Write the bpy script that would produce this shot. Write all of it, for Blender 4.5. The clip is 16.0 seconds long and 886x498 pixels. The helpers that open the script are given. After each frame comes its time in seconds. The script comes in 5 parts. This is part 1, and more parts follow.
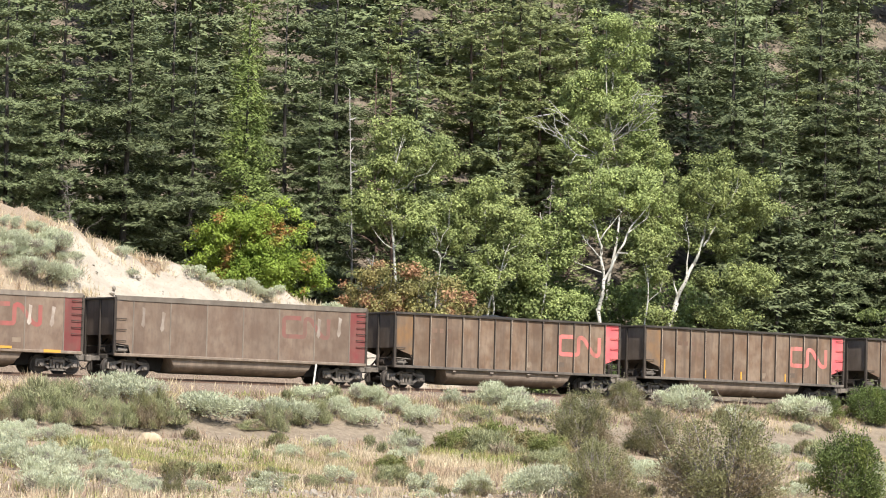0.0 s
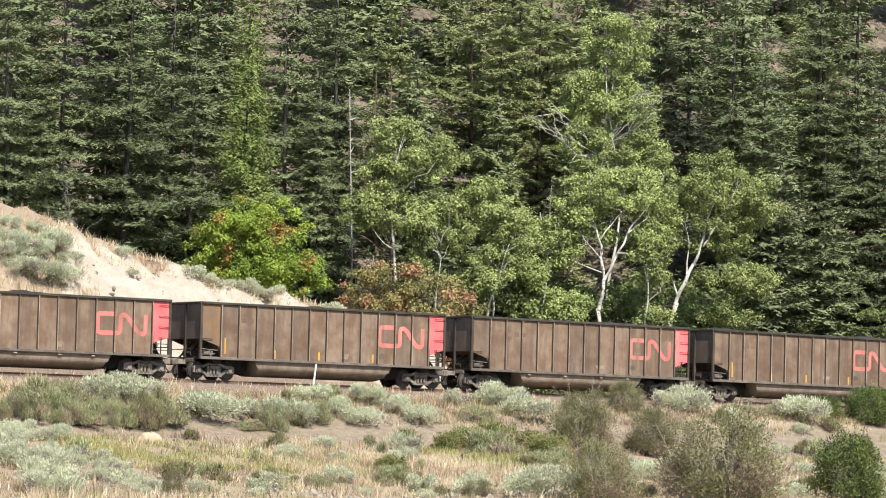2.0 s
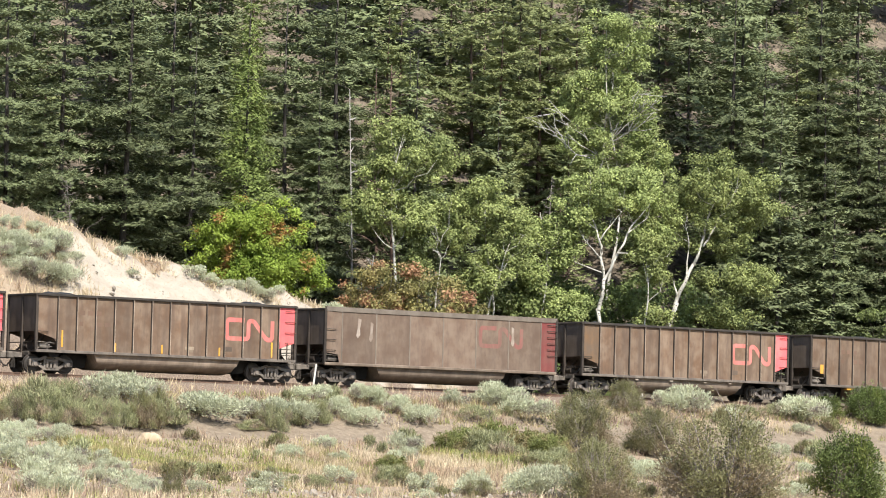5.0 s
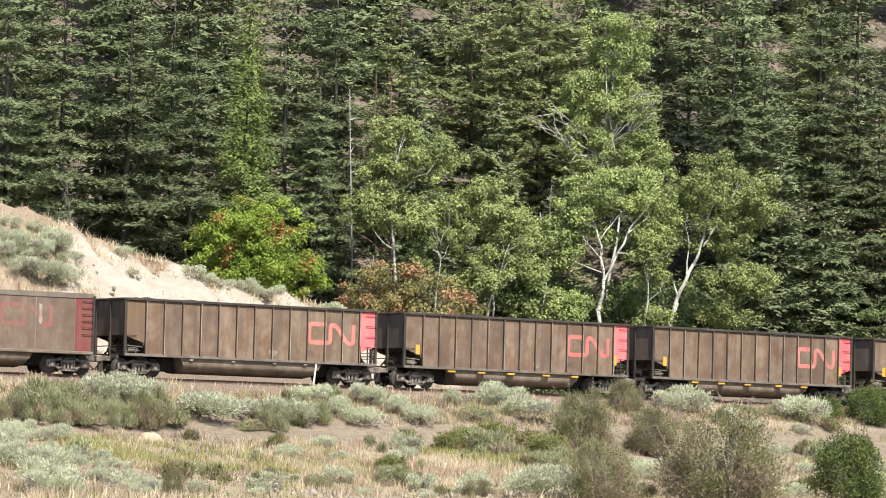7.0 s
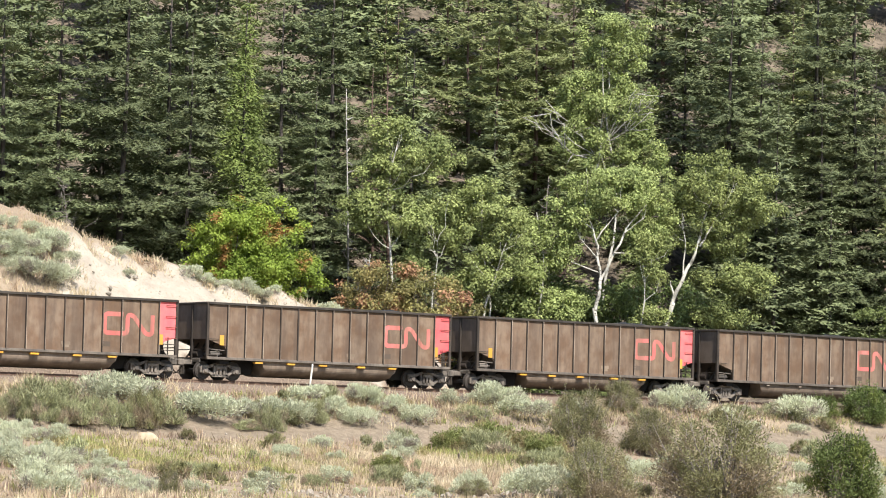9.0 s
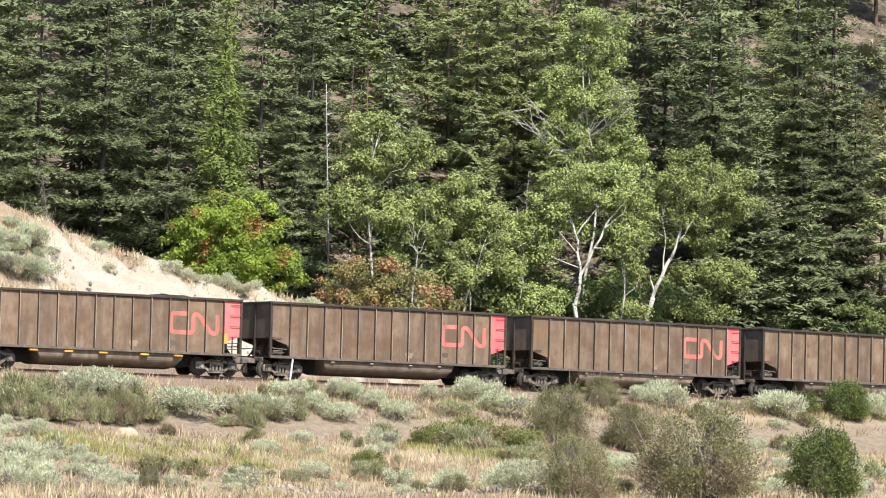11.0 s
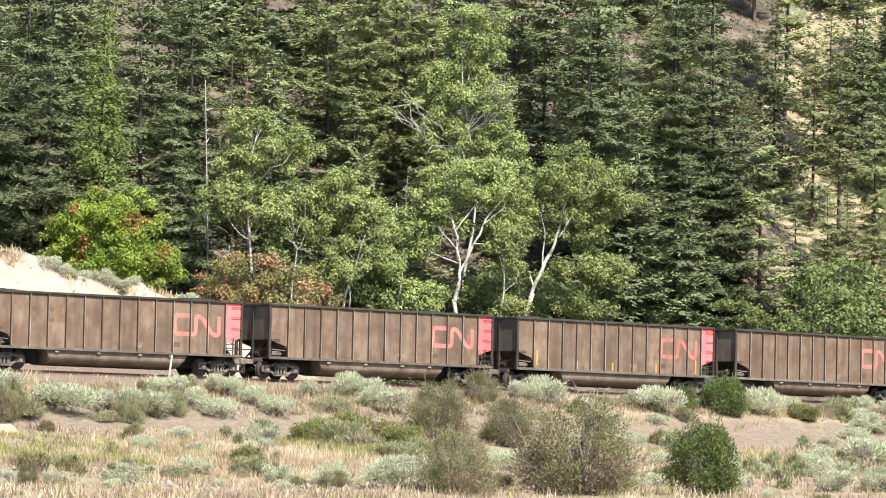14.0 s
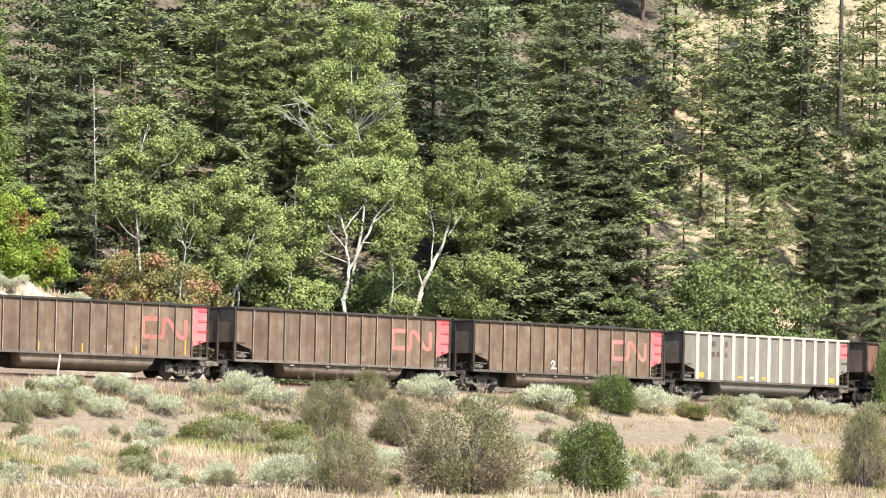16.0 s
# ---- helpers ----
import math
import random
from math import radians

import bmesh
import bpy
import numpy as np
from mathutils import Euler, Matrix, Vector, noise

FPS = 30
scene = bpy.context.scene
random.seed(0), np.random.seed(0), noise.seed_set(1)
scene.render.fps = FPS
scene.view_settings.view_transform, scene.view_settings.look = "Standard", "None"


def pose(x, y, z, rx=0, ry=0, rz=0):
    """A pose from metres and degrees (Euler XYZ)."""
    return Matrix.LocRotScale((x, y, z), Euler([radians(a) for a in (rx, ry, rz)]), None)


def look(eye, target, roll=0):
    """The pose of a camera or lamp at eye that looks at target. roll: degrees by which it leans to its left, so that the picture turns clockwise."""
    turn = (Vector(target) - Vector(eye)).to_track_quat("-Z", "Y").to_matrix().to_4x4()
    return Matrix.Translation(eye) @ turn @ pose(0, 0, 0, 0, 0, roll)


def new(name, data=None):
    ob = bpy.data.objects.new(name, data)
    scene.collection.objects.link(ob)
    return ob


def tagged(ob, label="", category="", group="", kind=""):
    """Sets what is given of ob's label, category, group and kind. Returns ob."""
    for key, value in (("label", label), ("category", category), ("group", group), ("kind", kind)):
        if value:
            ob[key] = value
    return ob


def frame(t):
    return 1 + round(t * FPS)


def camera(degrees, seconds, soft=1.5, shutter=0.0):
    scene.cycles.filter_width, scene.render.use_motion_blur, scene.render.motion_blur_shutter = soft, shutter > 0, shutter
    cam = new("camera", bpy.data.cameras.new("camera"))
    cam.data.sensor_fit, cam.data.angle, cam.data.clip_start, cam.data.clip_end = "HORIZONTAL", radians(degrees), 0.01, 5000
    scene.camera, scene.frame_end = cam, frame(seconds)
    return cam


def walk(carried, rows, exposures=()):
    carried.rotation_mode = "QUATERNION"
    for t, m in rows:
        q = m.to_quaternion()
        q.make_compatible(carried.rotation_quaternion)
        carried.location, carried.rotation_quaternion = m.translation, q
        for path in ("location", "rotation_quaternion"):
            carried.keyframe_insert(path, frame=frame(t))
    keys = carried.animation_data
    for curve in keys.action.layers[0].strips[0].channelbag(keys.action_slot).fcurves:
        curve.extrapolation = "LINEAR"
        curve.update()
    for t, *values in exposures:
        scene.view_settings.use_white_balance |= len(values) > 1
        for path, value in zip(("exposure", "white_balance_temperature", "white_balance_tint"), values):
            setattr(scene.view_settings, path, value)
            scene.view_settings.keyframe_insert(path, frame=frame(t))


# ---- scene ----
# ---- the camera: it stands on its tripod and pans to the right from 8 s on ----
cam = camera(12.97, 16.0, soft=1.05)
EYE = -4.27
PAN = [  # seconds, yaw, pitch, roll in degrees
    (0.0, 0.0, 3.271, -1.483), (4.0, 0.0, 3.271, -1.483), (7.0, 0.0, 3.271, -1.483), (8.0, 0.0, 3.271, -1.483),
    (8.5, -0.037, 3.270, -1.480), (9.0, -0.051, 3.270, -1.480), (9.2, -0.050, 3.245, -1.480), (10.2, -0.17, 3.215, -1.47),
    (11.3, -0.369, 3.190, -1.459), (11.5, -0.357, 3.112, -1.459), (12.0, -0.626, 3.134, -1.441), (12.5, -0.909, 3.177, -1.421),
    (13.0, -1.419, 3.182, -1.386), (13.5, -1.893, 3.189, -1.353), (14.0, -2.121, 3.186, -1.337), (14.5, -2.362, 3.182, -1.320),
    (15.0, -2.756, 3.168, -1.293), (15.5, -3.272, 3.182, -1.257), (16.0, -3.756, 3.208, -1.223),
]
walk(cam, [(t, pose(0, 0, EYE, 90 + pitch, 0, yaw) @ pose(0, 0, 0, 0, 0, -roll)) for t, yaw, pitch, roll in PAN],
     [(0, 0.77), (9, 0.77), (11.5, 0.83), (14, 0.97), (16, 1.04)])

# ---- sky and sun: clear summer day, the sun high behind the camera ----
SUN_UP, SUN_SIDE = radians(50), math.atan2(0.45, -0.89)
world = bpy.data.worlds.new("sky")
scene.world = world
world.use_nodes = True
sky = world.node_tree.nodes.new("ShaderNodeTexSky")
sky.sky_type, sky.sun_disc = "NISHITA", False
sky.sun_elevation, sky.sun_rotation = SUN_UP, SUN_SIDE
world.node_tree.links.new(sky.outputs[0], world.node_tree.nodes["Background"].inputs[0])
world.node_tree.nodes["Background"].inputs[1].default_value = 0.115
sun = new("sun", bpy.data.lights.new("sun", "SUN"))
sun.data.energy, sun.data.angle, sun.data.color = 5.0, radians(0.53), (1.0, 0.95, 0.87)
TOWARDS_SUN = Vector((math.sin(SUN_SIDE) * math.cos(SUN_UP), math.cos(SUN_SIDE) * math.cos(SUN_UP), math.sin(SUN_UP)))
sun.matrix_world = look((0, 0, 60), Vector((0, 0, 60)) - TOWARDS_SUN)


# ---- materials ----
def material(name, rough=0.9, metal=0.0, spec=0.3):
    m = bpy.data.materials.new(name)
    m.use_nodes = True
    b = m.node_tree.nodes["Principled BSDF"]
    b.inputs["Roughness"].default_value, b.inputs["Metallic"].default_value = rough, metal
    b.inputs["Specular IOR Level"].default_value = spec
    return m, m.node_tree, b


def node(tree, kind, **inputs):
    n = tree.nodes.new(kind)
    for key, value in inputs.items():
        n.inputs[key.replace("_", " ")].default_value = value
    return n


def noise_of(tree, scale, detail=4.0, stretch=None, space="Object", apart=False):
    """A noise's factor socket over the object's own (or the generated) space."""
    co = tree.nodes.new("ShaderNodeTexCoord")
    n = node(tree, "ShaderNodeTexNoise", Scale=scale, Detail=detail)
    out = co.outputs[space]
    if apart:  # each piece takes its own stretch of the pattern
        info, shift = tree.nodes.new("ShaderNodeObjectInfo"), tree.nodes.new("ShaderNodeVectorMath")
        shift.operation = "ADD"
        tree.links.new(out, shift.inputs[0])
        tree.links.new(scaled(tree, info.outputs["Random"], 90.0, 0.0, False), shift.inputs[1])
        out = shift.outputs[0]
    if stretch:
        mp = tree.nodes.new("ShaderNodeMapping")
        mp.inputs["Scale"].default_value = stretch
        tree.links.new(out, mp.inputs[0])
        out = mp.outputs[0]
    tree.links.new(out, n.inputs["Vector"])
    return n.outputs["Fac"]


def ramp(tree, fac, stops):
    r = tree.nodes.new("ShaderNodeValToRGB")
    e = r.color_ramp.elements
    while len(e) < len(stops):
        e.new(0.5)
    for el, (p, c) in zip(e, stops):
        el.position, el.color = p, (*c, 1)
    tree.links.new(fac, r.inputs[0])
    return r.outputs[0]


def mix(tree, fac, a, b, how="MIX"):
    n = tree.nodes.new("ShaderNodeMix")
    n.data_type, n.blend_type = "RGBA", how
    for socket, value in ((n.inputs["Factor"], fac), (n.inputs["A"], a), (n.inputs["B"], b)):
        if isinstance(value, bpy.types.NodeSocket):
            tree.links.new(value, socket)
        elif isinstance(value, tuple):
            socket.default_value = (*value, 1)
        else:
            socket.default_value = value
    return n.outputs["Result"]


def scaled(tree, socket, k, add=0.0, clamp=True):
    n = tree.nodes.new("ShaderNodeMath")
    n.operation, n.use_clamp = "MULTIPLY_ADD", clamp
    tree.links.new(socket, n.inputs[0])
    n.inputs[1].default_value, n.inputs[2].default_value = k, add
    return n.outputs[0]


def bump(tree, b, fac, strength=0.4, distance=0.02):
    n = node(tree, "ShaderNodeBump", Strength=strength, Distance=distance)
    tree.links.new(fac, n.inputs["Height"])
    tree.links.new(n.outputs[0], b.inputs["Normal"])


def paint(tree, b, colour):
    tree.links.new(colour, b.inputs["Base Color"])


def weathered(name, base, dust, worn, dustiness=0.5, rough=0.85, metal=0.0, streak=1.0):
    """Old railcar paint: patchy, streaked from top to bottom, dusty."""
    m, t, b = material(name, rough, metal)
    patch = ramp(t, noise_of(t, 1.3, 6, apart=True), [(0.36, base), (0.62, dust)])
    streaks = ramp(t, noise_of(t, 1.6, 4, (1.5, 1.5, 0.16), apart=True), [(0.42, (0, 0, 0)), (0.70, (1, 1, 1))])
    col = mix(t, scaled(t, streaks, 0.58 * streak), patch, worn)
    col = mix(t, scaled(t, noise_of(t, 0.6, 3, apart=True), dustiness * 1.6, -0.35), col, dust)
    info = t.nodes.new("ShaderNodeObjectInfo")
    vary = node(t, "ShaderNodeHueSaturation")
    t.links.new(scaled(t, info.outputs["Random"], 0.34, 0.83, False), vary.inputs["Value"])
    t.links.new(col, vary.inputs["Color"])
    grime = ramp(t, noise_of(t, 7.0, 6, (1.0, 1.0, 0.45), apart=True), [(0.46, (0, 0, 0)), (0.72, (1, 1, 1))])
    drips = ramp(t, noise_of(t, 2.2, 4, (2.2, 2.2, 0.16), apart=True), [(0.52, (0, 0, 0)), (0.66, (1, 1, 1))])
    col = mix(t, scaled(t, grime, 0.34), vary.outputs[0], worn)
    col = mix(t, scaled(t, drips, 0.15 * streak), col, worn)
    scuffs = ramp(t, noise_of(t, 2.2, 6, (1.0, 1.0, 0.7), apart=True), [(0.60, (0, 0, 0)), (0.72, (1, 1, 1))])
    paint(t, b, mix(t, scaled(t, scuffs, 0.45 * dustiness), col, dust))
    bump(t, b, noise_of(t, 9.0, 4), 0.25, 0.01)
    return m


BROWN = weathered("weathered_brown_paint", (0.142, 0.087, 0.054), (0.205, 0.149, 0.106), (0.086, 0.060, 0.046), streak=1.25)
BROWN_END = weathered("sooty_brown_paint", (0.125, 0.094, 0.072), (0.170, 0.132, 0.104), (0.085, 0.066, 0.053))
MAUVE = weathered("faded_smooth_side_paint", (0.138, 0.093, 0.067), (0.186, 0.138, 0.103), (0.090, 0.062, 0.049), streak=0.7)
# Steel colour, darkened to paint the shaded left flanks of the side posts.
POST = weathered("dusty_steel_and_post_shade", (0.036, 0.029, 0.024), (0.068, 0.053, 0.042), (0.026, 0.022, 0.019), 0.35)
# Scuffed paint, paled to stand for sunlight on the post fronts.
EDGE = weathered("scuffed_sunlit_post_edge", (0.30, 0.232, 0.175), (0.44, 0.36, 0.285), (0.09, 0.062, 0.046), 0.4, streak=1.9)
SILL = weathered("grey_dusty_sill", (0.115, 0.095, 0.080), (0.170, 0.145, 0.120), (0.06, 0.05, 0.045), 0.5)
TUB = weathered("dusty_tub_steel", (0.150, 0.112, 0.082), (0.250, 0.195, 0.150), (0.10, 0.075, 0.058), 0.6)
RED = weathered("faded_red_paint", (0.74, 0.125, 0.140), (0.70, 0.175, 0.170), (0.58, 0.12, 0.12), 0.3, streak=0.6)
OLD_RED = weathered("grimy_red_paint", (0.205, 0.048, 0.045), (0.19, 0.080, 0.066), (0.12, 0.045, 0.04), 0.4)
FAINT = weathered("ghost_of_red_lettering", (0.150, 0.088, 0.060), (0.165, 0.108, 0.078), (0.110, 0.072, 0.052), 0.75)
GHOST = weathered("worn_dark_red_paint", (0.215, 0.078, 0.068), (0.180, 0.102, 0.080), (0.12, 0.080, 0.062), 0.55, streak=1.3)
WORN_RED = weathered("dulled_red_paint", (0.29, 0.076, 0.070), (0.235, 0.105, 0.085), (0.17, 0.080, 0.062), 0.4, streak=1.3)
EMBLEM_RED = weathered("sun_faded_emblem_red", (0.70, 0.150, 0.145), (0.52, 0.195, 0.165), (0.24, 0.115, 0.085), 0.45, streak=1.5)
# Underframe colour lowered to near black to paint deep shade below the car.
UNDER_SHADE = weathered("shade_black_underframe", (0.012, 0.011, 0.010), (0.030, 0.026, 0.022), (0.009, 0.008, 0.008), 0.3)
SOOT = weathered("sooty_top_edge", (0.034, 0.029, 0.025), (0.062, 0.052, 0.043), (0.024, 0.021, 0.019), 0.3)
CHORD = weathered("scoured_grey_top_edge", (0.150, 0.124, 0.100), (0.205, 0.172, 0.140), (0.11, 0.09, 0.073), 0.5)
YELLOW = weathered("yellow_marker_paint", (0.62, 0.30, 0.03), (0.56, 0.30, 0.055), (0.42, 0.25, 0.05), 0.3, 0.6)
RUSTY = weathered("orange_rust_patch", (0.240, 0.130, 0.054), (0.165, 0.118, 0.082), (0.110, 0.074, 0.052), 0.6)
STENCIL = weathered("faded_pale_stencil", (0.26, 0.21, 0.155), (0.20, 0.152, 0.11), (0.19, 0.14, 0.105), 0.5)
DARK_STENCIL = weathered("dark_stencil", (0.085, 0.064, 0.050), (0.12, 0.090, 0.068), (0.085, 0.064, 0.05), 0.4)
CHALK = weathered("pale_scuff", (0.42, 0.37, 0.32), (0.24, 0.19, 0.152), (0.18, 0.135, 0.107), 0.4)
WHITE = weathered("white_brake_panel", (0.70, 0.68, 0.62), (0.55, 0.52, 0.46), (0.35, 0.32, 0.28), 0.3)
WHEEL = weathered("dark_wheel_steel", (0.036, 0.031, 0.027), (0.088, 0.072, 0.060), (0.024, 0.021, 0.019), 0.4, 0.6)
IRON = weathered("dusty_cast_iron", (0.105, 0.092, 0.080), (0.235, 0.200, 0.166), (0.035, 0.032, 0.030), 0.5, 0.75)
RAIL = weathered("rusty_rail_steel", (0.105, 0.062, 0.043), (0.155, 0.100, 0.072), (0.065, 0.042, 0.031), 0.4)
GREY = weathered("aluminium_panel", (0.195, 0.177, 0.153), (0.240, 0.215, 0.182), (0.135, 0.122, 0.108), 0.4, 0.6)
PALE_POST = weathered("bright_aluminium_post", (0.50, 0.46, 0.385), (0.44, 0.395, 0.325), (0.32, 0.285, 0.235), 0.3, 0.55)
RUST_CAR = weathered("rusty_red_brown_paint", (0.165, 0.075, 0.050), (0.215, 0.125, 0.090), (0.10, 0.055, 0.042))


def coal_material():
    m, t, b = material("coal", 0.6, 0, 0.4)
    n = noise_of(t, 7.0, 8)
    paint(t, b, ramp(t, n, [(0.3, (0.008, 0.008, 0.009)), (0.7, (0.035, 0.034, 0.034))]))
    bump(t, b, n, 1.0, 0.08)
    return m


COAL = coal_material()


def leaf_material(name, dark, light, odd=None, share=0.0, glow=0.3, scale=0.35, vary_by=0.9, apart=0.26, hues=0.010):
    """Leaves: each one of its own shade, clumps drifting from dark to light; some light passes through."""
    m, t, b = material(name, 0.65, 0, 0.25)
    geo = t.nodes.new("ShaderNodeNewGeometry")
    col = ramp(t, noise_of(t, scale, 3), [(0.30, dark), (0.70, light)])
    if odd:
        col = mix(t, ramp(t, noise_of(t, scale * 1.3 + 0.1, 4, (1.0, 1.0, 0.8)), [(0.63 - 0.32 * share, (0, 0, 0)), (0.70 - 0.32 * share, (1, 1, 1))]), col, odd)
    vary = node(t, "ShaderNodeHueSaturation")
    t.links.new(scaled(t, geo.outputs["Random Per Island"], vary_by, 1 - vary_by / 2, False), vary.inputs["Value"])
    t.links.new(col, vary.inputs["Color"])
    info = t.nodes.new("ShaderNodeObjectInfo")
    hue = node(t, "ShaderNodeHueSaturation")
    t.links.new(scaled(t, info.outputs["Random"], hues, 0.5 - hues * 0.85), hue.inputs["Hue"])
    t.links.new(scaled(t, info.outputs["Random"], apart, 1 - apart / 2, False), hue.inputs["Value"])
    t.links.new(vary.outputs[0], hue.inputs["Color"])
    paint(t, b, hue.outputs[0])
    tr = t.nodes.new("ShaderNodeBsdfTranslucent")
    t.links.new(hue.outputs[0], tr.inputs["Color"])
    ms = t.nodes.new("ShaderNodeMixShader")
    ms.inputs[0].default_value = glow
    t.links.new(b.outputs[0], ms.inputs[1])
    t.links.new(tr.outputs[0], ms.inputs[2])
    t.links.new(ms.outputs[0], t.nodes["Material Output"].inputs[0])
    return m


FIR = leaf_material("fir_needles", (0.098, 0.120, 0.058), (0.192, 0.226, 0.108), glow=0.12, scale=0.55, vary_by=0.50, apart=0.50, hues=0.005)
PINE = leaf_material("pine_needles", (0.156, 0.182, 0.076), (0.262, 0.294, 0.126), glow=0.18, scale=0.55, vary_by=0.40, apart=0.4)
CEDAR = leaf_material("cedar_sprays", (0.115, 0.152, 0.042), (0.195, 0.242, 0.070), glow=0.2, scale=0.6, vary_by=0.35)
ASPEN = leaf_material("aspen_leaves", (0.156, 0.193, 0.068), (0.310, 0.360, 0.130), glow=0.18, scale=0.5, vary_by=0.8)
MAPLE = leaf_material("maple_leaves", (0.150, 0.212, 0.034), (0.265, 0.340, 0.058), (0.32, 0.165, 0.06), 0.24, glow=0.30, vary_by=0.55)
THICK_LEAF = leaf_material("thicket_leaves", (0.105, 0.142, 0.050), (0.205, 0.256, 0.088), glow=0.22, scale=0.5, vary_by=0.5)
RUSSET = leaf_material("russet_leaves", (0.190, 0.190, 0.072), (0.300, 0.250, 0.100), (0.36, 0.21, 0.12), 0.45, glow=0.3)
SAGE = leaf_material("sage_leaves", (0.430, 0.450, 0.310), (0.580, 0.605, 0.430), (0.30, 0.265, 0.22), 0.18, glow=0.30, scale=1.6, vary_by=0.24)
RABBIT = leaf_material("green_brush_leaves", (0.250, 0.262, 0.142), (0.365, 0.375, 0.205), (0.32, 0.26, 0.185), 0.28, glow=0.3, scale=1.4)
OLIVE = leaf_material("olive_shrub_leaves", (0.160, 0.158, 0.076), (0.285, 0.275, 0.135), (0.23, 0.185, 0.118), 0.38, glow=0.3, scale=2.0, vary_by=0.65)
DEEP = leaf_material("deep_green_shrub_leaves", (0.085, 0.115, 0.036), (0.155, 0.205, 0.060), (0.175, 0.215, 0.060), 0.35, glow=0.25, scale=2.0)
LUSH = leaf_material("fresh_green_shrub_leaves", (0.165, 0.185, 0.066), (0.270, 0.292, 0.105), (0.30, 0.25, 0.13), 0.45, glow=0.3, scale=1.2, vary_by=0.6)
STRAW = leaf_material("dry_grass", (0.50, 0.405, 0.26), (0.69, 0.595, 0.415), (0.44, 0.325, 0.22), 0.3, glow=0.3, scale=0.25, vary_by=0.5)
WEED = leaf_material("brown_weeds", (0.28, 0.205, 0.15), (0.39, 0.295, 0.22), (0.31, 0.27, 0.15), 0.35, glow=0.3, scale=0.3)
GRASS = leaf_material("green_grass", (0.23, 0.26, 0.085), (0.37, 0.39, 0.135), (0.42, 0.37, 0.18), 0.5, glow=0.3, scale=0.3)


def bark_material(name, a, b_, mark=None, scale=6.0):
    m, t, b = material(name, 0.9)
    n = noise_of(t, scale, 6, (1.5, 1.5, 0.5))
    col = ramp(t, n, [(0.35, a), (0.65, b_)])
    if mark:
        col = mix(t, ramp(t, noise_of(t, 5, 3, (1, 1, 2.2)), [(0.60, (0, 0, 0)), (0.66, (1, 1, 1))]), col, mark)
    paint(t, b, col)
    bump(t, b, n, 0.6, 0.03)
    return m


BARK = bark_material("grey_brown_bark", (0.040, 0.034, 0.030), (0.095, 0.083, 0.073))
RED_BARK = bark_material("red_brown_bark", (0.085, 0.055, 0.043), (0.155, 0.105, 0.085))
PALE_BARK = bark_material("white_bark", (0.36, 0.345, 0.30), (0.56, 0.54, 0.48), (0.09, 0.08, 0.07))
DEAD = bark_material("bleached_dead_wood", (0.28, 0.26, 0.24), (0.46, 0.44, 0.41))
TIE = bark_material("oiled_timber", (0.055, 0.042, 0.034), (0.105, 0.083, 0.066))
TWIG = bark_material("grey_twigs", (0.13, 0.11, 0.10), (0.24, 0.21, 0.19))
# ---- the plan: an arc of track, s metres along it, o metres towards the camera's side ----
BEND, HEADING = 476.0, radians(32.08)
TRACK_X, TRACK_Y = -20.0, 189.68
HUB_X, HUB_Y = TRACK_X - BEND * math.sin(HEADING), TRACK_Y + BEND * math.cos(HEADING)


def plan(s, o=0.0):
    """The place in x and y, and the heading in radians, at s along the track and o beside it."""
    a = HEADING + s / BEND
    return HUB_X + (BEND + o) * math.sin(a), HUB_Y - (BEND + o) * math.cos(a), a


def smooth(a, b, x):
    x = np.clip((x - a) / (b - a), 0, 1)
    return x * x * (3 - 2 * x)


PROFILE_O = [-480, -24, -14, -6, -4.4, -2.9, -1.75, 1.75, 2.9, 4.2, 6.5, 10, 14, 20, 35, 60, 170, 2600]
PROFILE_Z = [1.0, 0.9, 0.2, -0.5, -0.75, -0.7, -0.185, -0.185, -0.72, -0.95, -1.9, -3.05, -3.5, -4.2, -5.3, -5.7, -5.9, -6.5]
HILL_Q = [-300, -4, 6, 60, 110, 200, 400]
HILL_Z = [-40, -0.5, 3.5, 37, 66, 105, 130]
RIDGE_S = [-60, -20, 4.7, 8, 11.5, 15, 18.7, 22.4, 25.4, 28, 33, 42]
RIDGE_Z = [14, 13.0, 9.85, 8.9, 7.9, 7.0, 6.25, 5.7, 5.15, 4.5, 3.0, 0.0]


def height(s, o):
    """The ground's height, rail top at 0, for arrays s and o."""
    s, o = np.asarray(s, float), np.asarray(o, float)
    a = HEADING + s / BEND
    x, y = HUB_X + (BEND + o) * np.sin(a), HUB_Y - (BEND + o) * np.cos(a)
    z = np.interp(o, PROFILE_O, PROFILE_Z)
    wave = 0.5 * np.sin(s * 0.13 + 1.0) * np.sin(o * 0.17) + 0.22 * np.sin(s * 0.47 + o * 0.31) + 0.12 * np.sin(s * 1.1 - o * 0.83 + 2)
    z = z + wave * smooth(6, 16, o) * 0.55
    hill = np.interp(y - 222 - 0.5 * (x + 20), HILL_Q, HILL_Z) + wave * 1.6
    ridge = np.interp(s, RIDGE_S, RIDGE_Z) + 0.10 * np.sin(s * 0.9) + 0.08 * np.sin(s * 2.3)
    rise = np.clip((-o - 5.0) / 8.0, 0, 1)
    hump = ridge * np.where(o > -13, rise ** 0.85, 1 - 0.6 * smooth(13, 28, -o)) * smooth(40, 30, s) - 0.6
    back = np.maximum(np.maximum(z, hump), np.where(o < -9, hill, -50))
    return np.where((o < -5) & (np.abs(s) < 420), back, z)




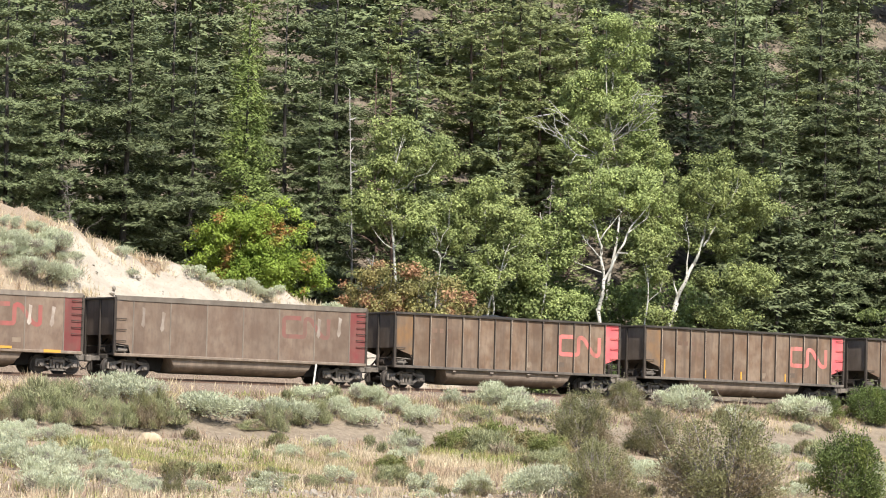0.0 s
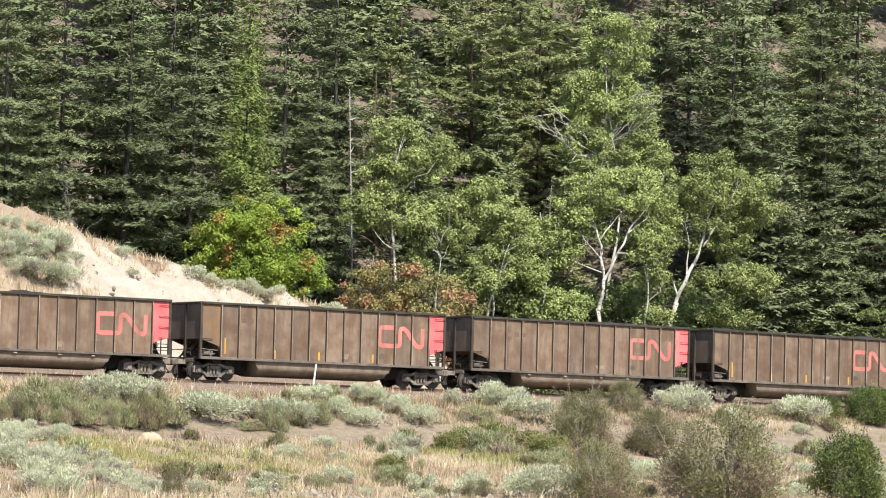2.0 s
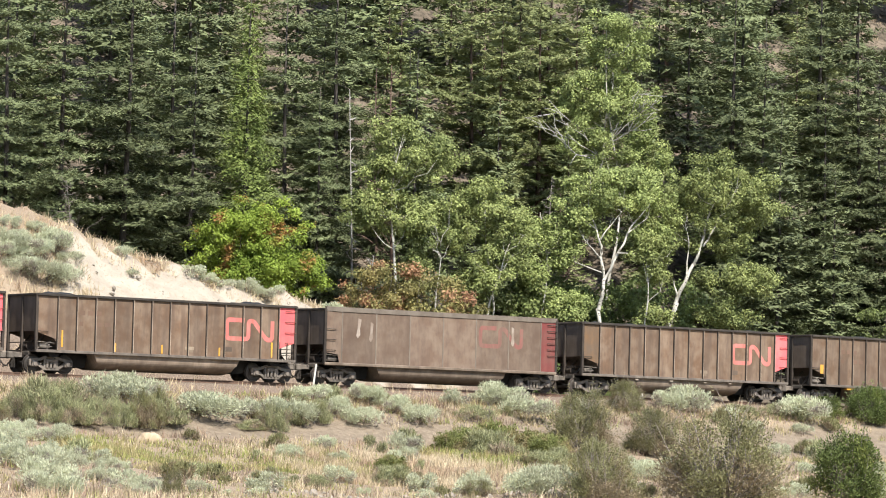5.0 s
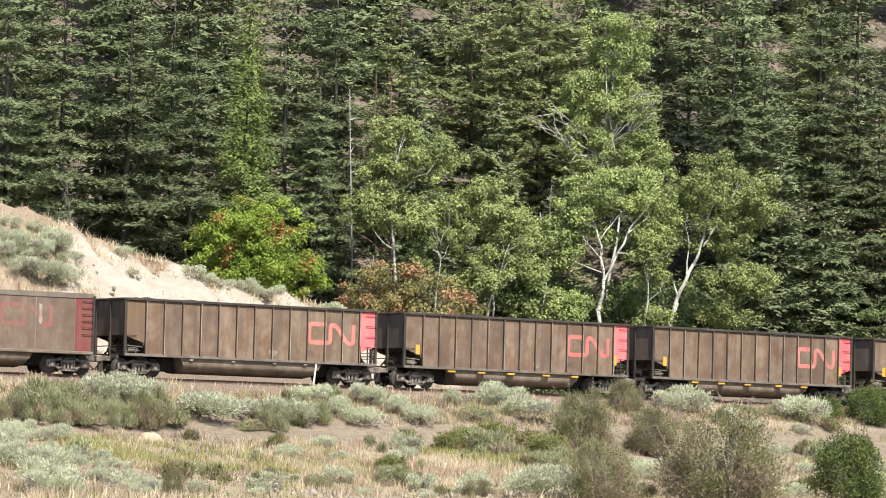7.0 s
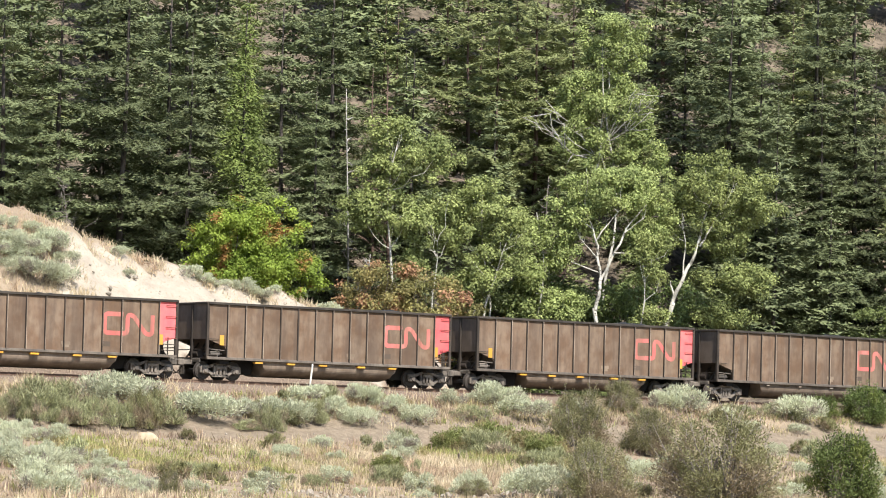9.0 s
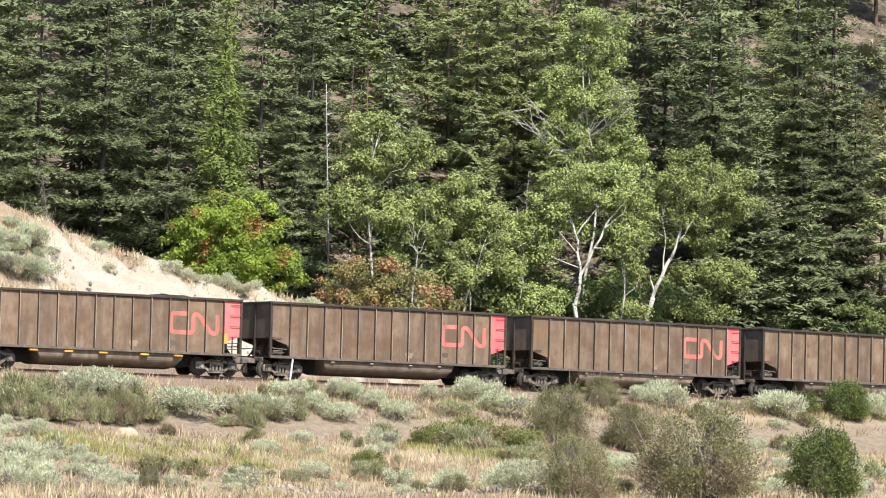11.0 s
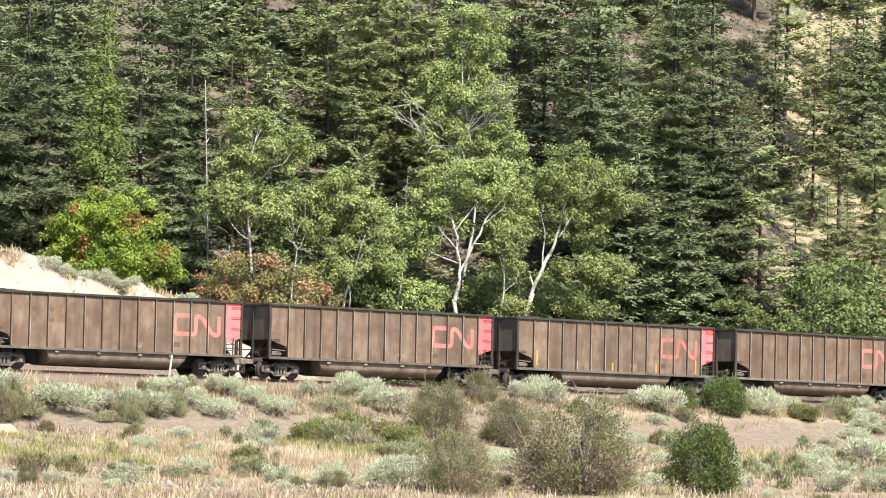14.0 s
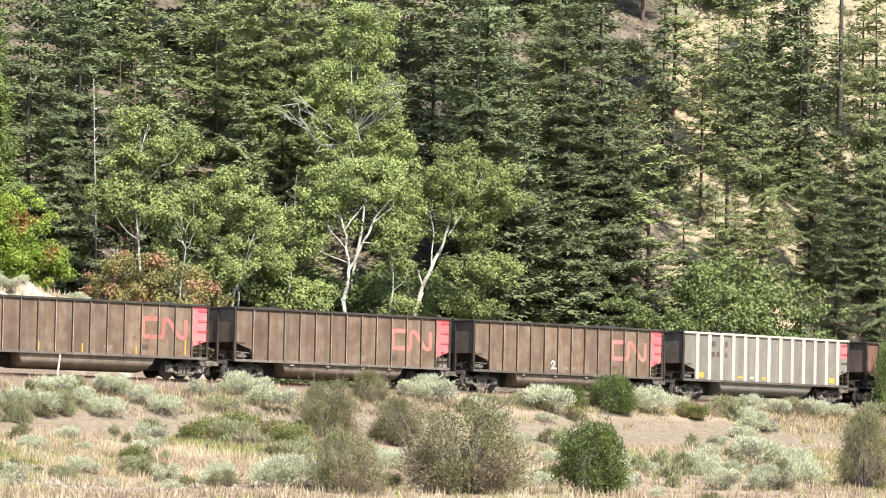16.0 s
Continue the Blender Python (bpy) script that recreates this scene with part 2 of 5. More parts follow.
# ---- building helpers ----
def tag_mesh(me, mat, shade=False):
    for one in (mat if isinstance(mat, (list, tuple)) else [mat]):
        me.materials.append(one)
    if shade:
        me.polygons.foreach_set("use_smooth", np.ones(len(me.polygons), bool))
    return me


def raw_mesh(name, verts, faces, mat, shade=False):
    me = bpy.data.meshes.new(name)
    me.from_pydata(verts.tolist() if isinstance(verts, np.ndarray) else verts, [], faces.tolist() if isinstance(faces, np.ndarray) else faces)
    return tag_mesh(me, mat, shade)


def bm_mesh(name, bm, mat, shade=False):
    me = bpy.data.meshes.new(name)
    bm.normal_update()
    bm.to_mesh(me)
    bm.free()
    return tag_mesh(me, mat, shade)


def part(name, me, parent, m=None, label=""):
    """One mesh object under a thing or a part."""
    ob = new(name, me)
    ob.parent = parent
    if m is not None:
        ob.matrix_basis = m
    if label:
        ob["label"] = label
    return ob


def block(bm, x0, x1, y0, y1, z0, z1, bevel=0.0):
    """A bevelled block added to bm."""
    made = bmesh.ops.create_cube(bm, size=1.0, matrix=Matrix.Translation(((x0 + x1) / 2, (y0 + y1) / 2, (z0 + z1) / 2)) @ Matrix.Diagonal((x1 - x0, y1 - y0, z1 - z0, 1)))
    if bevel:
        edges = list({e for v in made["verts"] for e in v.link_edges})
        bmesh.ops.bevel(bm, geom=edges, offset=bevel, segments=1, affect="EDGES")
    return bm


def rod(bm, a, b, r0, r1=None, n=8):
    """A tapered round bar from a to b."""
    a, b = Vector(a), Vector(b)
    turn = (b - a).to_track_quat("Z", "Y").to_matrix().to_4x4()
    bmesh.ops.create_cone(bm, cap_ends=True, segments=n, radius1=r0, radius2=r0 if r1 is None else r1, depth=(b - a).length,
                          matrix=Matrix.Translation((a + b) / 2) @ turn)
    return bm


def prism(bm, outline, y0, y1):
    """An outline in x and z, drawn out from y0 to y1."""
    front = [bm.verts.new((x, y0, z)) for x, z in outline]
    back = [bm.verts.new((x, y1, z)) for x, z in outline]
    n = len(outline)
    bm.faces.new(front)
    bm.faces.new(back[::-1])
    for i in range(n):
        bm.faces.new((front[i], back[i], back[(i + 1) % n], front[(i + 1) % n]))
    bmesh.ops.recalc_face_normals(bm, faces=bm.faces)
    return bm


def blk(name, mat, *size, bevel=0.0):
    return bm_mesh(name, block(bmesh.new(), *size, bevel=bevel), mat)


def empty(name, label, category, group="", kind=""):
    return tagged(new(name), label, category, group, kind)


# ---- ground: one sheet ----
def ground_material():
    """Six kinds of ground that run into one another with ragged edges, by the zone weights of the sheet."""
    m, t, b = material("dry_ground", 0.95, 0, 0.15)
    big, fine, mid, grit, small = noise_of(t, 0.22, 5), noise_of(t, 2.6, 6), noise_of(t, 0.8, 6), noise_of(t, 14, 4), noise_of(t, 6, 6)
    soil = ramp(t, big, [(0.36, (0.200, 0.158, 0.114)), (0.55, (0.275, 0.220, 0.157)), (0.70, (0.235, 0.200, 0.127))])
    soil = mix(t, scaled(t, fine, 1.2, -0.35), soil, (0.27, 0.195, 0.138))
    soil = mix(t, scaled(t, grit, 0.8, -0.25), soil, (0.34, 0.28, 0.21))
    bare = ramp(t, fine, [(0.35, (0.172, 0.138, 0.102)), (0.65, (0.245, 0.198, 0.145))])
    bare = mix(t, ramp(t, small, [(0.56, (0, 0, 0)), (0.64, (1, 1, 1))]), bare, (0.18, 0.142, 0.11))
    chalk = ramp(t, mid, [(0.30, (0.285, 0.245, 0.198)), (0.62, (0.385, 0.340, 0.280))])
    chalk = mix(t, ramp(t, small, [(0.57, (0, 0, 0)), (0.66, (1, 1, 1))]), chalk, (0.29, 0.24, 0.18))
    cinder = ramp(t, grit, [(0.3, (0.110, 0.084, 0.066)), (0.7, (0.250, 0.195, 0.152))])
    litter = ramp(t, mid, [(0.35, (0.085, 0.070, 0.053)), (0.62, (0.185, 0.150, 0.114))])
    litter = mix(t, ramp(t, fine, [(0.48, (0, 0, 0)), (0.62, (1, 1, 1))]), litter, (0.062, 0.052, 0.040))
    grassy = ramp(t, fine, [(0.36, (0.185, 0.152, 0.095)), (0.55, (0.315, 0.262, 0.168)), (0.7, (0.23, 0.21, 0.115))])
    grassy = mix(t, ramp(t, mid, [(0.60, (0, 0, 0)), (0.68, (1, 1, 1))]), grassy, (0.37, 0.285, 0.20))
    # near-black bed colour: the train's shadow painted into the ballast
    shaded_bed = ramp(t, grit, [(0.3, (0.040, 0.034, 0.029)), (0.7, (0.100, 0.082, 0.066))])
    col = soil
    ragged = scaled(t, mix(t, 0.5, scaled(t, mid, 1.0), scaled(t, fine, 1.0)), 1.3, -0.65, False)
    for attr, kinds in (("zone_near", (bare, chalk, cinder)), ("zone_far", (litter, grassy, shaded_bed))):
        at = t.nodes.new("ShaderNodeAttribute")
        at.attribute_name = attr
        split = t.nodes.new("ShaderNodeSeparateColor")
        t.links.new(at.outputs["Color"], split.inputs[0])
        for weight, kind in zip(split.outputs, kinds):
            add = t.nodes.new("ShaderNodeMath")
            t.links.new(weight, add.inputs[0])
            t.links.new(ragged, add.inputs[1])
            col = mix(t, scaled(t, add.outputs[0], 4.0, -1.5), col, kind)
    paint(t, b, col)
    bump(t, b, mix(t, 0.45, scaled(t, fine, 1.0), scaled(t, small, 1.0)), 0.9, 0.14)
    return m


def build_ground():
    along = np.unique(np.concatenate([np.linspace(-740, -80, 45), np.linspace(-80, -25, 24), np.linspace(-25, 115, 190), np.linspace(115, 230, 40), np.linspace(230, 740, 40)]))
    beside = np.unique(np.concatenate([np.linspace(-460, -140, 30), np.linspace(-140, -16, 50), np.linspace(-16, 46, 125), np.linspace(46, 175, 40), np.array([220, 300, 450, 700, 1100, 1700, 2600])]))
    S, O = np.meshgrid(along, beside, indexing="ij")
    A = HEADING + S / BEND
    Z = height(S, O)
    rough = np.array([noise.fractal(Vector((s * 0.55, o * 0.55, 3.0)), 0.8, 2.0, 5) for s, o in zip(S.ravel(), O.ravel())]).reshape(S.shape)
    Z = Z + rough * (0.05 + 0.08 * smooth(3, 8, O) + 0.42 * smooth(5, 8, -O)) * (np.abs(O) > 2.6)
    verts = np.stack([HUB_X + (BEND + O) * np.sin(A), HUB_Y - (BEND + O) * np.cos(A), Z], -1).reshape(-1, 3)
    i = np.arange(len(along) * len(beside)).reshape(S.shape)
    faces = np.stack([i[:-1, :-1], i[:-1, 1:], i[1:, 1:], i[1:, :-1]], -1).reshape(-1, 4)
    me = raw_mesh("ground", verts, faces, ground_material(), True)

    def band(x, a, b, soft):
        return np.clip((x - a) / soft + 0.5, 0, 1) * np.clip((b - x) / soft + 0.5, 0, 1)

    across = verts[:, 0].reshape(S.shape) / np.maximum(20, verts[:, 1].reshape(S.shape))
    cinder = band(O, -7.5, 3.1, 1.0)
    bare = band(O, 5.2, 9.9, 2.0)
    bank = band(O, -19, -6.4, 1.2) * band(S, -900, 36, 4)
    chalk = band(O + 0.8 * rough, -12.6, -6.2, 1.2) * band(S, 6.4, 31, 3.0)
    grassy = band(O, -900, -19, 3) * np.clip((across - 0.124) / 0.004 + 0.5, 0, 1)
    litter = band(O, -900, -7.5, 1.2) * (1 - bank)
    # last weight of zone_far: painted train shade between the rails
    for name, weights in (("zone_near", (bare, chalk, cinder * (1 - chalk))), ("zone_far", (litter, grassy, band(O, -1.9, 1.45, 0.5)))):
        layer = me.attributes.new(name, "FLOAT_COLOR", "POINT")
        layer.data.foreach_set("color", np.stack([w.ravel() for w in weights] + [np.ones(S.size)], -1).astype(np.float32).ravel())
    return tagged(new("ground", me), "dry sandy ground with a pale cut bank and hillside", "ground", kind="structure")


build_ground()


# ---- track ----
def build_track():
    line = np.arange(-60, 190, 1.0)
    for side in (-1, 1):
        section = [(-0.07, -0.16), (0.07, -0.16), (0.07, -0.145), (0.012, -0.13), (0.012, -0.045), (0.036, -0.035), (0.036, 0.0), (-0.036, 0.0), (-0.036, -0.035), (-0.012, -0.045), (-0.012, -0.13), (-0.07, -0.145)]
        verts, faces = [], []
        for s in line:
            for w, z in section:
                x, y, _ = plan(s, side * 0.753 + w)
                verts.append((x, y, z))
        n = len(section)
        for i in range(len(line) - 1):
            for j in range(n):
                a, b = i * n + j, i * n + (j + 1) % n
                faces.append((a, b, b + n, a + n))
        tagged(new("rail", raw_mesh("rail", verts, faces, RAIL)), "rusty steel rail on timber sleepers", "rail", "rails of the track", "structure")
    tie = bpy.data.objects.new("sleepers", None)
    scene.collection.objects.link(tie)
    tagged(tie, "row of weathered timber sleepers in ballast", "sleepers", kind="structure")
    me = blk("sleeper", [TIE], -0.115, 0.115, -1.3, 1.3, -0.34, -0.165, bevel=0.01)
    for s in np.arange(-12, 112, 0.55):
        x, y, a = plan(s)
        part("sleeper", me, tie, pose(x, y, 0, 0, 0, math.degrees(a)))


build_track()

# ---- the coal cars: x along the car, -y the camera's side, z from the rail ----
HALF, PITCH, BAYS = 7.29, 16.264, 14
END_BAY = 1.13
BAY = (2 * HALF - END_BAY) / (BAYS - 1)
TOP, SILL_Z, WIDE = 3.86, 1.02, 1.55


def ribbon(points, width, lift):
    """A flat painted band along a bent line in x and z, with mitred corners."""
    bm = bmesh.new()
    n, rows = len(points), []
    for i, (x, z) in enumerate(points):
        a = Vector(points[max(i - 1, 0)])
        b = Vector(points[min(i + 1, n - 1)])
        d0 = (Vector(points[i]) - a).normalized() if i else (b - Vector(points[i])).normalized()
        d1 = (b - Vector(points[i])).normalized() if i < n - 1 else d0
        mid = (d0 + d1).normalized()
        k = width / 2 / max(0.4, mid.dot(d0))
        off = Vector((-mid.y, mid.x)) * k
        rows.append([bm.verts.new((x + e * off.x, -lift, z + e * off.y)) for e in (1, -1)])
    for a, b in zip(rows, rows[1:]):
        bm.faces.new((a[0], a[1], b[1], b[0]))
    bmesh.ops.recalc_face_normals(bm, faces=bm.faces)
    bmesh.ops.solidify(bm, geom=bm.faces[:], thickness=0.004)
    return bm


def rounded(points, r=0.16, steps=4):
    """A bent line with its corners rounded off."""
    out = [points[0]]
    for p, q, s in zip(points, points[1:], points[2:]):
        p, q, s = Vector(p), Vector(q), Vector(s)
        a, b = q + (p - q).normalized() * min(r, 0.48 * (p - q).length), q + (s - q).normalized() * min(r, 0.48 * (s - q).length)
        for i in range(steps + 1):
            u = i / steps
            out.append(tuple(a * (1 - u) ** 2 + q * 2 * u * (1 - u) + b * u * u))
    return out + [points[-1]]


EMBLEM = [
    rounded([(1.12, 1.04), (0.11, 1.04), (0.11, 0.11), (1.36, 0.11), (1.36, 1.02), (1.66, 1.02), (2.40, 0.11), (2.74, 0.11), (2.74, 1.06)], 0.19, 6),
]
MESHES = {}


def shared(key, make):
    if key not in MESHES:
        MESHES[key] = make()
    return MESHES[key]


def wheelset_mesh():
    bm = bmesh.new()
    for side in (-1, 1):
        for a, b, r0, r1 in ((0.68, 0.715, 0.485, 0.485), (0.715, 0.80, 0.457, 0.445)):
            rod(bm, (0, side * a, 0), (0, side * b, 0), r0, r1, 24)
        rod(bm, (0, side * 0.815, 0), (0, side * 0.835, 0), 0.40, 0.36, 24)
        rod(bm, (0, side * 0.70, 0), (0, side * 1.08, 0), 0.11, 0.10, 10)
        for k in range(3):
            a = k * 2.094
            block(bm, 0.24 * math.cos(a) - 0.03, 0.24 * math.cos(a) + 0.03, side * 0.836 - 0.012, side * 0.836 + 0.012, 0.24 * math.sin(a) - 0.03, 0.24 * math.sin(a) + 0.03)
    rod(bm, (0, -0.7, 0), (0, 0.7, 0), 0.085, None, 10)
    return bm_mesh("wheelset", bm, WHEEL)


def side_frame_mesh():
    """A cast truck side: arched top, dropped bottom and open windows between, with spring nest and journal boxes."""
    bm = bmesh.new()

    def beam(x0, z0, x1, z1, deep, y0=-0.07, y1=0.07):
        d = Vector((x1 - x0, z1 - z0)).normalized() * 0.04
        n = Vector((-d.y, d.x)).normalized() * deep / 2
        prism(bm, [(x0 - d.x + n.x, z0 - d.y + n.y), (x1 + d.x + n.x, z1 + d.y + n.y), (x1 + d.x - n.x, z1 + d.y - n.y), (x0 - d.x - n.x, z0 - d.y - n.y)], y0, y1)

    for e in (-1, 1):
        beam(e * 1.10, 0.62, e * 0.62, 0.66, 0.13)
        beam(e * 0.62, 0.66, e * 0.32, 0.78, 0.12)
        beam(e * 0.78, 0.50, e * 0.40, 0.24, 0.13)
        beam(e * 0.34, 0.24, e * 0.34, 0.76, 0.10)
        block(bm, e * 0.89 - 0.16, e * 0.89 + 0.16, -0.14, 0.10, 0.30, 0.60, 0.04)
        rod(bm, (e * 0.89, -0.19, 0.45), (e * 0.89, -0.12, 0.45), 0.10, 0.13, 12)
        block(bm, e * 1.12 - 0.05, e * 1.12 + 0.05, -0.08, 0.08, 0.34, 0.64, 0.02)
    beam(-0.34, 0.79, 0.34, 0.79, 0.10)
    beam(-0.42, 0.21, 0.42, 0.21, 0.11)
    for x in (-0.20, 0.0, 0.20):
        rod(bm, (x, -0.06, 0.26), (x, -0.06, 0.54), 0.07, None, 10)
    block(bm, -0.28, 0.28, -0.12, 0.08, 0.54, 0.70, 0.03)
    return bm_mesh("side_frame", bm, IRON)


def tub_mesh(mat):
    """The rounded belly between the trucks; its ends are planed off in a slope."""
    n, verts, faces = 26, [], []
    cuts = [(-4.05, 0.0), (-3.90, 0.42), (-3.76, 0.80), (-3.68, 1.0), (3.75, 1.0), (3.84, 0.80), (3.98, 0.42), (4.14, 0.0)]
    for x, k in cuts:
        for j in range(n + 1):
            a = math.pi * j / n
            verts.append((x, -1.42 * math.cos(a), SILL_Z - 0.02 - 0.75 * min(k + 0.01, max(0.0, math.sin(a)) ** 0.55)))
    for i in range(len(cuts) - 1):
        faces += [(i * (n + 1) + j, i * (n + 1) + j + 1, (i + 1) * (n + 1) + j + 1, (i + 1) * (n + 1) + j) for j in range(n)]
    return raw_mesh("tub", verts, faces, mat)


def coal_mesh(seed):
    rng = np.random.default_rng(seed)
    xs, ys = np.linspace(-HALF + 0.15, HALF - 0.15, 46), np.linspace(-1.42, 1.42, 12)
    phase = rng.uniform(0, 6, 4)
    verts, faces = [], []
    for x in xs:
        for y in ys:
            crown = max(0.0, 1 - (y / 1.42) ** 2) * min(1.0, (HALF - abs(x)) / 1.2)
            z = 3.40 + 0.40 * crown + 0.14 * math.sin(x * 0.55 + phase[0]) * crown + 0.08 * math.sin(x * 1.7 + y * 2 + phase[1]) + rng.uniform(-0.04, 0.04)
            verts.append((x, y, z))
    n = len(ys)
    for i in range(len(xs) - 1):
        for j in range(n - 1):
            a = i * n + j
            faces.append((a, a + n, a + n + 1, a + 1))
    return raw_mesh("coal_load", verts, faces, COAL, True)


def end_panel_mesh(mat, slope, wide):
    """The side's last bay: a sheet whose foot is cut away over the truck."""
    bm = prism(bmesh.new(), [(0.03, TOP - 0.12), (wide - 0.03, TOP - 0.12), (wide - 0.03, 1.98 if slope else 2.0), (0.03, 1.66)], 0.0, 0.02)
    return bm_mesh("end_panel", bm, mat)


def add_undercarriage(car):
    wheel, frame_side = shared("wheelset", wheelset_mesh), shared("side_frame", side_frame_mesh)
    bolster = shared("bolster", lambda: bm_mesh("bolster", block(block(bmesh.new(), -0.2, 0.2, -1.0, 1.0, 0.52, 0.80, 0.03), -0.30, 0.30, -0.30, 0.30, 0.80, 0.95, 0.02), IRON))
    for end in (-1, 1):
        truck = part("truck", bolster, car, pose(end * 6.2, 0, 0), "dusty cast steel truck")
        part("side_frame", frame_side, truck, pose(0, -0.99, 0))
        part("side_frame", frame_side, truck, pose(0, 0.99, 0, 0, 0, 180))
        for x in (-0.89, 0.89):
            part("wheelset", wheel, truck, pose(x, 0, 0.457))
        part("brake_beam", shared("brake_beam", brake_beam_mesh), truck, None, "dark brake beams and rods")
        part("body_bolster", shared("body_bolster", lambda: bm_mesh("body_bolster", prism(bmesh.new(), [(-0.32, 1.0), (0.32, 1.0), (0.22, 0.80), (-0.22, 0.80)], -1.36, 1.36), UNDER_SHADE)), car, pose(end * 6.2, 0, 0))
        # added dark filler that hides the bright ground between truck and tub
        part("draft_box", shared("draft_box", lambda: bm_mesh("draft_box", prism(bmesh.new(), [(-1.35, 1.0), (0.0, 1.0), (-0.18, 0.34), (-1.0, 0.42)], -0.62, 0.62), UNDER_SHADE)), car, pose(end * 3.98, 0, 0, 0, 0, 180 if end > 0 else 0))
        part("coupler", shared("coupler", coupler_mesh), car, pose(end * HALF, 0, 0, 0, 0, 0 if end > 0 else 180))
        part("brake_hose", shared("hose", hose_mesh), car, pose(end * HALF, 0, 0, 0, 0, 0 if end > 0 else 180))
    part("centre_sill", shared("centre_sill", lambda: blk("centre_sill", UNDER_SHADE, -HALF + 0.1, HALF - 0.1, -0.33, 0.33, 0.78, 1.04, bevel=0.02)), car)


def brake_beam_mesh():
    """Two transverse beams with their hangers, levers and shoes between the wheels."""
    bm = bmesh.new()
    for e in (-1, 1):
        block(bm, e * 0.40 - 0.05, e * 0.40 + 0.05, -0.84, 0.84, 0.30, 0.46, 0.015)
        for y in (-0.74, 0.74):
            block(bm, e * 0.47 - 0.05, e * 0.47 + 0.04, y - 0.06, y + 0.06, 0.26, 0.66, 0.02)
        rod(bm, (e * 0.40, 0, 0.40), (e * 0.06, 0, 0.74), 0.04, None, 6)
        rod(bm, (e * 0.40, -0.5, 0.38), (e * 1.25, -0.1, 0.56), 0.025, None, 6)
    return bm_mesh("brake_beam", bm, UNDER_SHADE)


def coupler_mesh():
    bm = block(bmesh.new(), -0.25, 0.50, -0.12, 0.12, 0.74, 0.98, 0.03)
    block(bm, 0.46, 0.80, -0.20, 0.17, 0.68, 1.02, 0.05)
    block(bm, -0.10, 0.02, -0.85, 0.85, 0.86, 1.05, 0.02)
    rod(bm, (0.12, -1.2, 0.95), (0.12, 0.2, 0.98), 0.02)
    rod(bm, (0.12, -1.2, 0.95), (0.12, -1.25, 0.70), 0.02)
    return bm_mesh("coupler", bm, IRON)


def hose_mesh():
    bm = bmesh.new()
    pts = [(0.25, -0.35, 0.82), (0.40, -0.36, 0.55), (0.58, -0.36, 0.36), (0.81, -0.36, 0.30)]
    for a, b in zip(pts, pts[1:]):
        rod(bm, a, b, 0.035)
    return bm_mesh("brake_hose", bm, POST)


def rung_mesh(mat):
    bm = rod(bmesh.new(), (0.42, -0.07, 0), (BAY - 0.05, -0.07, 0), 0.018, None, 6)
    for x in (0.42, BAY - 0.05):
        rod(bm, (x, -0.07, 0), (x, 0.0, 0), 0.018, None, 6)
    return bm_mesh("rung", bm, mat)


def rungs(car, turn, n, mat):
    for i in range(n):
        part("rung", shared(("rung", mat.name), lambda: rung_mesh(mat)), car, turn @ pose(0, 0, TOP - 0.30 - i * 1.61 / (n - 1)))


def grab_mesh():
    bm = bmesh.new()
    for z in (2.02,):
        rod(bm, (0.10, -0.07, z), (0.62, -0.07, z), 0.018, None, 6)
        for x in (0.10, 0.62):
            rod(bm, (x, -0.07, z), (x, 0.0, z), 0.018, None, 6)
    return bm_mesh("grab_rail", bm, POST)


def end_frame_mesh(mat):
    """Sloping hopper end, platform and braces seen under the end sheet; outwards is +x."""
    bm = bmesh.new()
    block(bm, -BAY, 0.0, -WIDE + 0.02, WIDE - 0.02, SILL_Z, SILL_Z + 0.09, 0.01)
    for y in (-0.75, 0.0, 0.75):
        rod(bm, (-0.10, y, SILL_Z + 0.05), (-0.95, y, 1.95), 0.05, None, 6)
    rod(bm, (-0.06, -1.45, 1.50), (-0.06, 1.45, 1.50), 0.025, None, 6)
    rod(bm, (-0.20, 0.5, 1.30), (-0.20, -0.3, 1.30), 0.19, None, 12)
    return bm_mesh("end_platform", bm, mat)


def slope_sheet_mesh(mat):
    bm = prism(bmesh.new(), [(-0.75, 2.10), (-0.67, 2.10), (-BAY - 0.42, 1.10), (-BAY - 0.50, 1.10)], -WIDE + 0.06, WIDE - 0.06)
    return bm_mesh("slope_sheet", bm, mat)


def end_sheet_mesh(mat):
    bm = block(bmesh.new(), -0.05, -0.02, -WIDE + 0.06, WIDE - 0.06, 2.02, TOP - 0.10)
    return bm_mesh("end_sheet", bm, mat)


def ends(car, sheet, frame_mat):
    """End sheets, posts, hopper slopes and platforms at both ends."""
    for end in (-1, 1):
        turn = pose(end * HALF, 0, 0, 0, 0, 0 if end > 0 else 180)
        part("end_sheet", shared(("end", sheet.name), lambda: end_sheet_mesh(sheet)), car, turn)
        part("slope_sheet", shared("slope", lambda: slope_sheet_mesh(BROWN_END)), car, turn)
        part("end_platform", shared(("platform", frame_mat.name), lambda: end_frame_mesh(frame_mat)), car, turn)
        for y in (-WIDE + 0.06, 0.0, WIDE - 0.06):
            part("end_post", shared(("end_post", frame_mat.name), lambda: blk("end_post", frame_mat, -0.09, 0.05, -0.07, 0.07, SILL_Z, TOP - 0.02, bevel=0.012)), car, turn @ pose(0, y, 0))
        part("end_top", shared(("end_top", frame_mat.name), lambda: blk("end_top", frame_mat, -0.12, 0.07, -WIDE, WIDE, TOP - 0.11, TOP, bevel=0.02)), car, turn)


